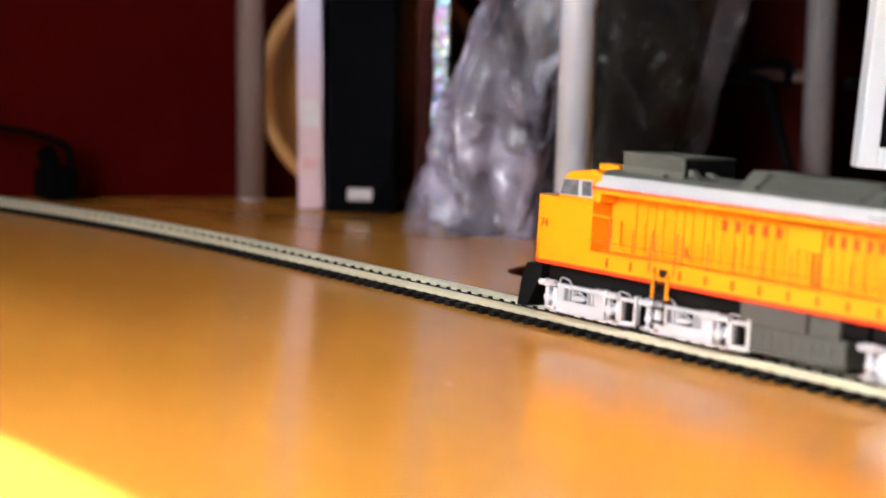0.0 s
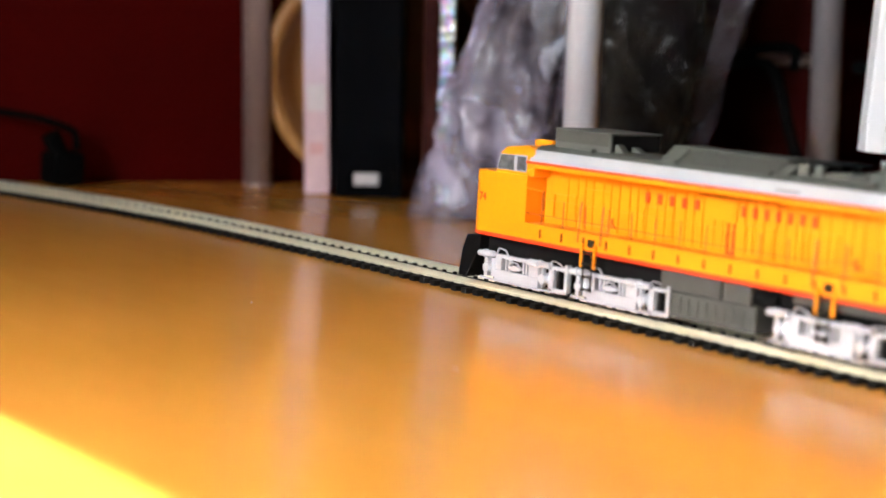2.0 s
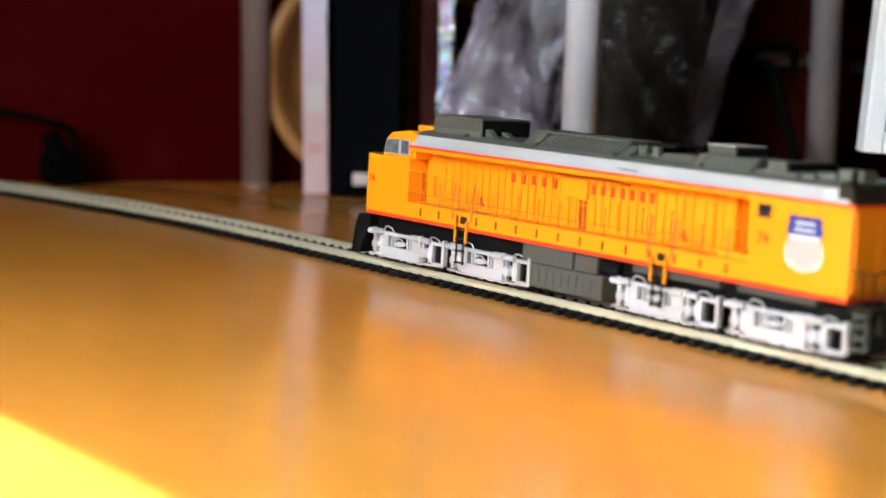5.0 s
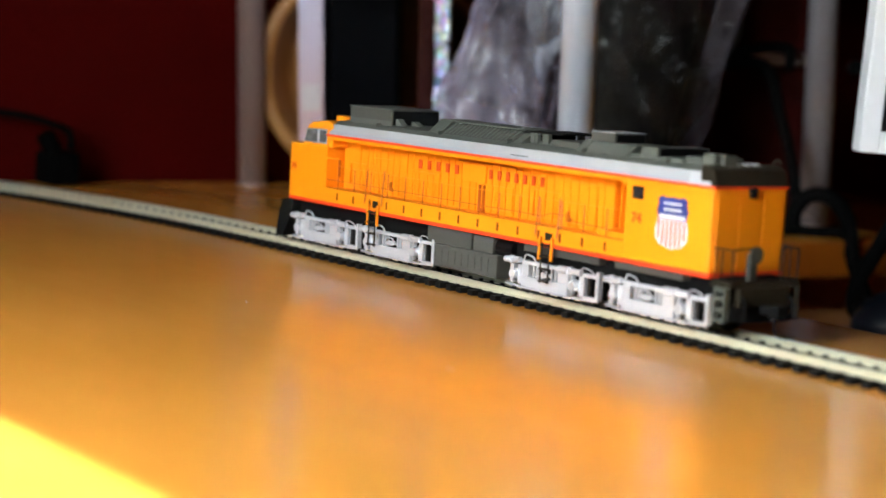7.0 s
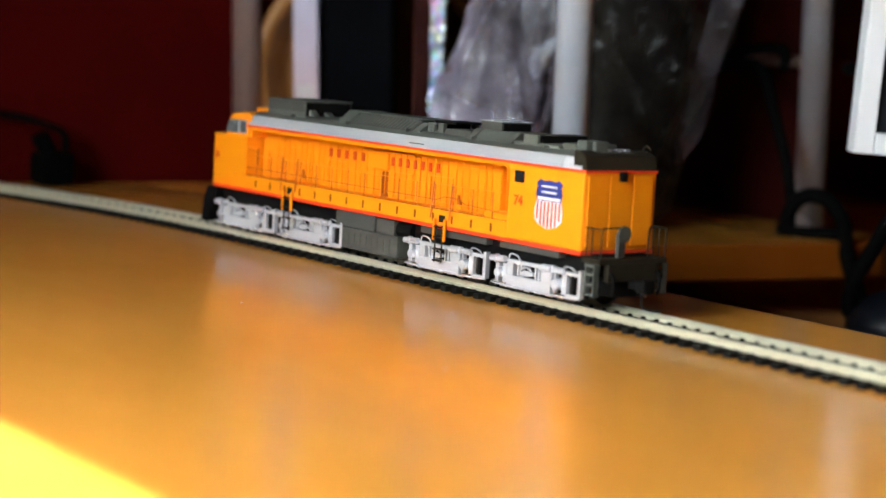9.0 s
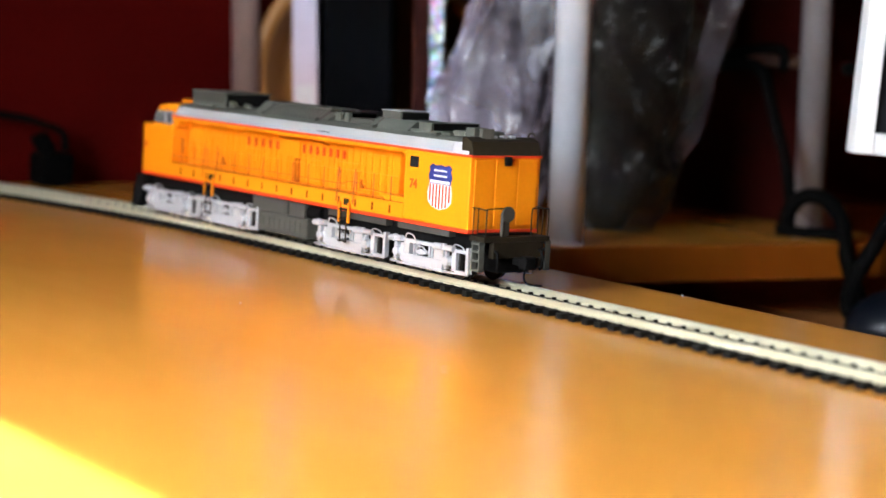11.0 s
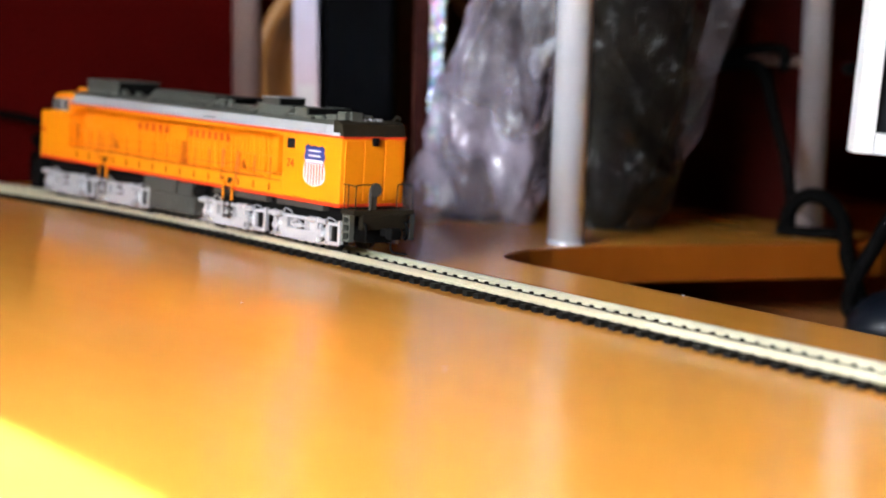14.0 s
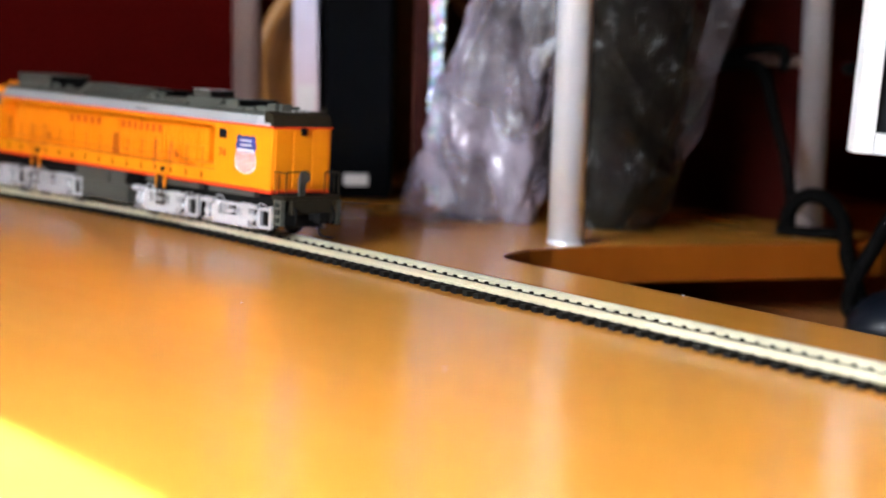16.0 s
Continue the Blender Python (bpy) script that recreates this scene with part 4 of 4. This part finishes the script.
PINK_PRINT = mat("rose_print", (0.55, 0.30, 0.28), 0.5)
book = build_book("book", "tall book with a faded pink and white spine", -0.4960, 0.1500, 0.0150, 0.085, 0.20, SPINE_PINK, 3.2)
part("spine_print", box(0.002, 0.013, -0.0003, 0.0002, 0.050, 0.066), PAPER, book)
part("spine_print", box(0.003, 0.012, -0.0003, 0.0002, 0.024, 0.031), PINK_PRINT, book)
box_file = build_book("box_file", "black box file with a pale label near its foot", -0.4775, 0.1590, 0.0400, 0.090, 0.20, SPINE_BLACK, 2.4)
tagged(box_file, category="file")
part("label", box(0.012, 0.0265, -0.0004, 0.0002, 0.0075, 0.0145), PAPER, box_file, "pale paper label")
part("label", box(0.012, 0.0300, -0.0004, 0.0002, 0.1300, 0.1390), PAPER, box_file, "pale paper label")
binder = build_book("book", "dark brown book beside a glittering strip", -0.4215, 0.1830, 0.0100, 0.085, 0.20, SPINE_RUSSET, 2.2)
for k in range(9):
    part("spine_band", box(0.0004, 0.0096, -0.0007, 0.0002, 0.012 + k * 0.021, 0.0145 + k * 0.021, 0.0003), SPINE_RUSSET, binder)


def build_foil_strip():
    """A case whose narrow edge is wrapped in glittering foil."""
    case = empty("gift_case", standing(-0.4137, 0.1864, 1.5))
    tagged(case, "narrow case with a glittering rainbow foil edge", "case")
    part("body", box(0, 0.0105, 0.0012, 0.075, 0, 0.19, 0.0006), SPINE_BROWN, case)
    for k in range(38):
        z = 0.002 + k * 0.00495
        bm = box(0.0006 + random.uniform(0, 0.0012), 0.0098 - random.uniform(0, 0.0012), -0.0004, 0.0010, z, z + 0.0046, 0.0004)
        bmesh.ops.rotate(bm, cent=(0.005, 0, z), matrix=Euler((random.uniform(-0.25, 0.25), random.uniform(-0.06, 0.06), random.uniform(-0.3, 0.3))).to_matrix(), verts=bm.verts)
        part("foil_facet", bm, FOIL, case)


build_foil_strip()


def build_disc():
    """A turned wooden dish standing on its rim."""
    prof = [(0.0, 0.036), (0.054, 0.036), (0.0615, 0.028), (0.0645, 0.004), (0.0665, 0.0006), (0.0735, 0.0), (0.0745, 0.003), (0.0745, 0.044), (0.070, 0.050), (0.0, 0.050)]
    bm = bmesh.new()
    seg = 72
    rings = []
    for r, y in prof:
        rings.append([bm.verts.new((r * math.sin(k * math.tau / seg), y, r * math.cos(k * math.tau / seg))) for k in range(seg)] if r else [bm.verts.new((0, y, 0))])
    for a, b in zip(rings, rings[1:]):
        for k in range(seg):
            q = [a[k % len(a)], a[(k + 1) % len(a)], b[(k + 1) % len(b)], b[k % len(b)]]
            bm.faces.new(list(dict.fromkeys(q)))
    ob = obj("wooden_dish", bm, RINGWOOD, True)
    ob.matrix_basis = Matrix.Translation((-0.5105, 0.2113, 0.0745)) @ standing(0, 0, 0)
    tagged(ob, "round pale wooden bowl standing on its rim behind the books", "dish")


build_disc()


def bag_skin(centre, wide, deep, scale, rough, seg, rows, seed, skew=0.0):
    """A loose upright sack: soft section, creased by ridged noise."""
    bm = bmesh.new()
    rings = []
    high = centre[-1][0]
    for j in range(rows + 1):
        z = high * j / rows
        i = max(k for k in range(len(centre) - 1) if centre[k][0] <= z + 1e-9)
        f = (z - centre[i][0]) / (centre[i + 1][0] - centre[i][0])
        mix = lambda a, b: a + (b - a) * f
        cx, cy = mix(centre[i][1], centre[i + 1][1]), mix(centre[i][2], centre[i + 1][2])
        w, dp = mix(wide[i], wide[i + 1]) * scale, mix(deep[i], deep[i + 1]) * scale
        ring = []
        for k in range(seg):
            a = k * math.tau / seg
            ca, sa = math.cos(a), math.sin(a)
            p = Vector((cx, cy, z)) + E1 * w * math.copysign(abs(ca) ** 0.75, ca) + E2 * dp * math.copysign(abs(sa) ** 0.8, sa)
            q = Vector((p.x * 14 + p.z * skew, p.y * 14, p.z * (6 + skew * 0.5))) + Vector((seed, 0, 0))
            # long soft folds, sharp ridges between them, then crumpled facets
            near, far = noise.voronoi(q * 1.7)[0][:2]
            small = noise.voronoi(q * 4.3 + Vector((3, 1, 7)))[0]
            n = noise.noise(q) * 0.5 + (0.35 - abs(noise.noise(q * 1.9))) * 0.8 - max(0.0, 0.22 - (far - near)) * 1.3 + (small[1] - small[0]) * 0.30 + 0.1
            out = (E1 * ca + E2 * sa).normalized()
            lift = min(1.0, 0.15 + z / 0.02)
            ring.append(bm.verts.new(p + out * n * rough * lift + Vector((0, 0, noise.noise(q * 1.3 + Vector((9, 9, 9))) * 0.004 * min(1, z / 0.02)))))
        rings.append(ring)
    for a, b in zip(rings, rings[1:]):
        for k in range(seg):
            bm.faces.new((a[k], a[(k + 1) % seg], b[(k + 1) % seg], b[k]))
    bm.faces.new(rings[0][::-1])
    bm.faces.new(rings[-1])
    return bm


CONTENT = mat("dark_contents", (0.005, 0.0045, 0.005), 0.7, vary=0.5, spec=0.1, blotch=30, wear=(0.018, 0.016, 0.018))


def build_bag(label, centre, wide, deep, film, seed, crease=0.015, skew=0.0, fill=0.72, shift=0.0):
    bag = empty("plastic_bag")
    tagged(bag, label, "bag", "bags on the desk")
    part("film", bag_skin(centre, wide, deep, 1.0, crease, 130, 120, seed, skew), film, bag, "wrinkled thin film")
    part("wrapped_bundle", bag_skin([(z, x + E1.x * shift, y + E1.y * shift) for z, x, y in centre], [w * f for w, f in zip(wide, (0.55, 0.85, 0.95, 0.75, 0.5))], deep, fill, 0.005, 50, 50, seed + 4), CONTENT, bag, "dark wrapped bundle inside", True)
    return bag


milky = build_bag("crumpled milky plastic bag with dark contents beside the post", [(0.000, -0.3705, 0.1862), (0.040, -0.3660, 0.1915), (0.084, -0.3610, 0.1980), (0.125, -0.3555, 0.2045), (0.19, -0.3500, 0.2120)],
          [0.0390, 0.0350, 0.0305, 0.0255, 0.0200], [0.034, 0.036, 0.032, 0.026, 0.016], FILM, 0.0, 0.011, 2.0, 0.76, 0.001)
# whiter crumpled film added to paint the highlight near the bag's top
part("neck_highlight", bag_skin([(0.0, -0.3480, 0.1960), (0.06, -0.3440, 0.1990), (0.085, -0.3385, 0.2000), (0.12, -0.3340, 0.2030), (0.19, -0.3310, 0.2070)],
                               [0.001, 0.002, 0.008, 0.0135, 0.0165], [0.001, 0.002, 0.006, 0.010, 0.012], 1.0, 0.008, 90, 120, 21.0, 3.0), FILM_HIGHLIGHT, milky, "pale crumpled film added as a highlight at the top")
smoky = build_bag("dark smoky plastic bag standing behind the aluminium post", [(0.000, -0.3185, 0.2420), (0.040, -0.3184, 0.2479), (0.084, -0.3195, 0.2546), (0.125, -0.3205, 0.2611), (0.19, -0.3215, 0.2700)],
          [0.0270, 0.0330, 0.0400, 0.0470, 0.0480], [0.026, 0.030, 0.032, 0.030, 0.022], FILM_DARK, 7.0, 0.016, 9.0)


def build_flap():
    """The loose seam of the smoky bag: a crinkled strip of double film that sticks out along one side."""
    bm = bmesh.new()
    rows = []
    for k in range(41):
        f = k / 40
        z = 0.036 + 0.104 * f
        inner = Vector((-0.3040 + 0.0115 * f, 0.2765 + 0.0135 * f, z))
        wide = 0.004 + 0.011 * min(1.0, 3.0 * f) + 0.0025 * math.sin(9 * f)
        ring = []
        for i in range(7):
            g = i / 6
            wave = 0.0035 * math.sin(14 * f + 3 * g) + 0.003 * noise.noise(Vector((f * 9, g * 2.5, 4.0)))
            ring.append(inner + E1 * wide * g + E2 * wave * (0.3 + g))
        rows.append(ring)
    for side in (0.0, 0.0004):
        grid = [[bm.verts.new(q + E2 * side) for q in ring] for ring in rows]
        for a, b in zip(grid, grid[1:]):
            for i in range(6):
                bm.faces.new((a[i], a[i + 1], b[i + 1], b[i]))
    part("seam_flap", bm, FILM_SEAM, smoky, "pale translucent seam of the bag")


build_flap()


def build_monitor():
    mon = empty("monitor", standing(-0.1210, 0.2112, 0))
    tagged(mon, "flat monitor with a glossy white frame on a dark foot", "monitor")
    zb, w, h, b = 0.0570, 0.36, 0.27, 0.0092
    lean = Matrix.Rotation(radians(2.0), 4, "Y")
    for x0, x1, z0, z1 in ((0, b, zb, zb + h), (w - b, w, zb, zb + h), (b, w - b, zb, zb + b + 0.001), (b, w - b, zb + h - b, zb + h)):
        part("bezel", box(x0, x1, 0, 0.016, z0, z1, 0.0012, m=lean), MON_WHITE, mon, "white frame")
    part("screen", box(b - 0.001, w - b + 0.001, 0.004, 0.014, zb + b - 0.001, zb + h - b + 0.001, m=lean), SCREEN, mon, "dark switched-off screen")
    part("back_shell", box(0.01, w - 0.01, 0.0165, 0.045, zb + 0.01, zb + h - 0.01, 0.006), BLACK, mon)
    part("neck", box(w / 2 - 0.03, w / 2 + 0.03, 0.046, 0.066, -0.030, zb + 0.12, 0.004), BLACK, mon)
    part("foot", box(w / 2 - 0.10, w / 2 + 0.10, 0.00, 0.13, -0.0430, -0.030, 0.005), NAVY, mon)


build_monitor()


def cable(name, label, pts, r, n=8, category="cable"):
    return tagged(obj(name, tube(smoothed(pts, n), r, 10), RUBBER, True), label, category)


cable("power_cable", "black cable hanging beside the shelf post", [(-0.345, 0.318, 0.084), (-0.3295, 0.3259, 0.0905), (-0.3102, 0.3358, 0.0945), (-0.2990, 0.3400, 0.0890), (-0.2860, 0.3380, 0.0650), (-0.2755, 0.3378, 0.0423), (-0.2660, 0.3340, 0.0200), (-0.2620, 0.3310, 0.0040)], 0.0034)
cable("power_cable", "black cable looped over the rail", [(-0.345, 0.330, 0.088), (-0.3300, 0.3360, 0.0965), (-0.3102, 0.3458, 0.1030), (-0.3000, 0.3555, 0.1030), (-0.2930, 0.3500, 0.0930)], 0.0032)
cable("power_cable", "thick black cable coiled round the post foot", [(-0.2650, 0.3300, 0.0040), (-0.2632, 0.3322, 0.0146), (-0.2560, 0.3350, 0.0225), (-0.2450, 0.3385, 0.0225), (-0.2340, 0.3395, 0.0147), (-0.2270, 0.3370, 0.0050), (-0.2200, 0.3320, -0.0060), (-0.2080, 0.3260, -0.0200), (-0.195, 0.325, -0.0380)], 0.0044)
cable("power_cable", "black cable lying in front of the post", [(-0.2640, 0.3240, 0.0030), (-0.2560, 0.3260, 0.0032), (-0.2460, 0.3290, 0.0032), (-0.2380, 0.3330, 0.0040), (-0.2310, 0.3360, 0.0040)], 0.0030)


cable("mouse_cable", "thick black cable running down to the mouse", [(-0.170, 0.322, 0.040), (-0.1797, 0.313, 0.0134), (-0.1841, 0.308, -0.0004), (-0.1893, 0.3019, -0.0173), (-0.190, 0.3050, -0.0330), (-0.176, 0.3200, -0.0375)], 0.0044)


def build_mouse():
    bm = bmesh.new()
    bmesh.ops.create_uvsphere(bm, u_segments=28, v_segments=16, radius=1.0)
    for v in bm.verts:
        v.co = Vector((v.co.x * 0.030, v.co.y * 0.046, (v.co.z * 0.025 if v.co.z > 0 else v.co.z * 0.004) + 0.004))
    ob = obj("computer_mouse", bm, NAVY, True)
    ob.matrix_basis = Matrix.Translation((-0.163, 0.333, -0.043)) @ Matrix.Rotation(radians(-20), 4, "Z")
    tagged(ob, "dark blue-black rounded computer mouse on the lower desk", "mouse")


build_mouse()
rail_ = tagged(obj("cross_rail", rod((-0.3420, 0.3720, 0.097), (-0.2980, 0.3760, 0.097), 0.0035, 14), SHADED_TUBE, True), "thin grey metal rail between posts", "rail")
knob = tagged(obj("clamp_knob", rod((-0.2760, 0.3850, 0.0949), (-0.2660, 0.3775, 0.0949), 0.0040, 18), RUBBER), "black clamping knob on the post", "knob")


def build_plug():
    plug = empty("power_plug")
    tagged(plug, "black plug with a curved cable lying at the track's end", "plug")
    part("body", box(-0.5640, -0.5420, 0.0080, 0.0280, 0.0, 0.0200, 0.005), RUBBER, plug)
    part("collar", rod((-0.5500, 0.0140, 0.020), (-0.5500, 0.0080, 0.0300), 0.0055, 14), RUBBER, plug)
    part("cord", tube(smoothed([(-0.5480, 0.0240, 0.021), (-0.5490, 0.0230, 0.0310), (-0.5520, 0.0120, 0.0360), (-0.5560, -0.0040, 0.0400), (-0.5600, -0.0300, 0.0420), (-0.5640, -0.0700, 0.0380), (-0.5660, -0.12, 0.0040)], 8), 0.0022, 10), RUBBER, plug)


build_plug()


# ---- crumbs and dust ----
def build_crumbs():
    bm = bmesh.new()
    for x, y, r in ((-0.0892, 0.0800, 0.0006), (0.012, -0.118, 0.0003), (0.014, -0.1185, 0.0002), (-0.12, -0.11, 0.0003)):
        own = bmesh.new()
        bmesh.ops.create_icosphere(own, subdivisions=1, radius=r)
        for v in own.verts:
            v.co = Vector((v.co.x * random.uniform(0.8, 2.2), v.co.y * random.uniform(0.7, 1.3), max(0.0, v.co.z * 0.6 + r * 0.4)))
        merge(own, bm, Matrix.Translation((x, y, 0)))
    tagged(obj("dust", bm, PAPER), "tiny pale crumbs scattered on the glossy desk", "dust", kind="stuff")


build_crumbs()


# ---- motion ----
RUN = [(0.0, -0.0725), (0.5, -0.0808), (1.0, -0.0911), (1.5, -0.1017), (2.0, -0.1127), (2.5, -0.1240), (3.0, -0.1356), (3.5, -0.1476), (4.0, -0.1601),
       (4.5, -0.1732), (5.0, -0.1867), (5.5, -0.2005), (6.0, -0.2146), (6.5, -0.2290), (7.0, -0.2440), (7.5, -0.2588), (8.0, -0.2740), (8.5, -0.2895), (9.0, -0.3055),
       (9.5, -0.3217), (10.0, -0.3382), (10.5, -0.3548), (11.0, -0.3713), (11.5, -0.3880), (12.0, -0.4040), (12.5, -0.4190), (13.0, -0.4343), (13.5, -0.4490),
       (14.0, -0.4643), (14.5, -0.4787), (15.0, -0.4938), (15.5, -0.5080), (16.0, -0.5222)]


def run_at(t):
    i = min(int(t / 0.5), len(RUN) - 2)
    (t0, a), (t1, b) = RUN[i], RUN[i + 1]
    return a + (b - a) * (t - t0) / (t1 - t0)


def loco_pose(s):
    xa, xb = s + 0.060, s + 0.212
    ya, yb = track_y(xa), track_y(xb)
    turn = math.atan2(yb - ya, xb - xa)
    return pose(s, ya - 0.060 * math.sin(turn), 0, 0, 0, math.degrees(turn))


def motions():
    walk(loco, [(t, loco_pose(s)) for t, s in RUN])
    for wheel, a in AXLES:
        rows = []
        for k in range(65):
            t = k * 0.25
            rows.append((t, pose(a, 0, RAIL_TOP + WHEEL_R, 0, math.degrees((run_at(t) - RUN[0][1]) / WHEEL_R), 0)))
        walk(wheel, rows)


motions()
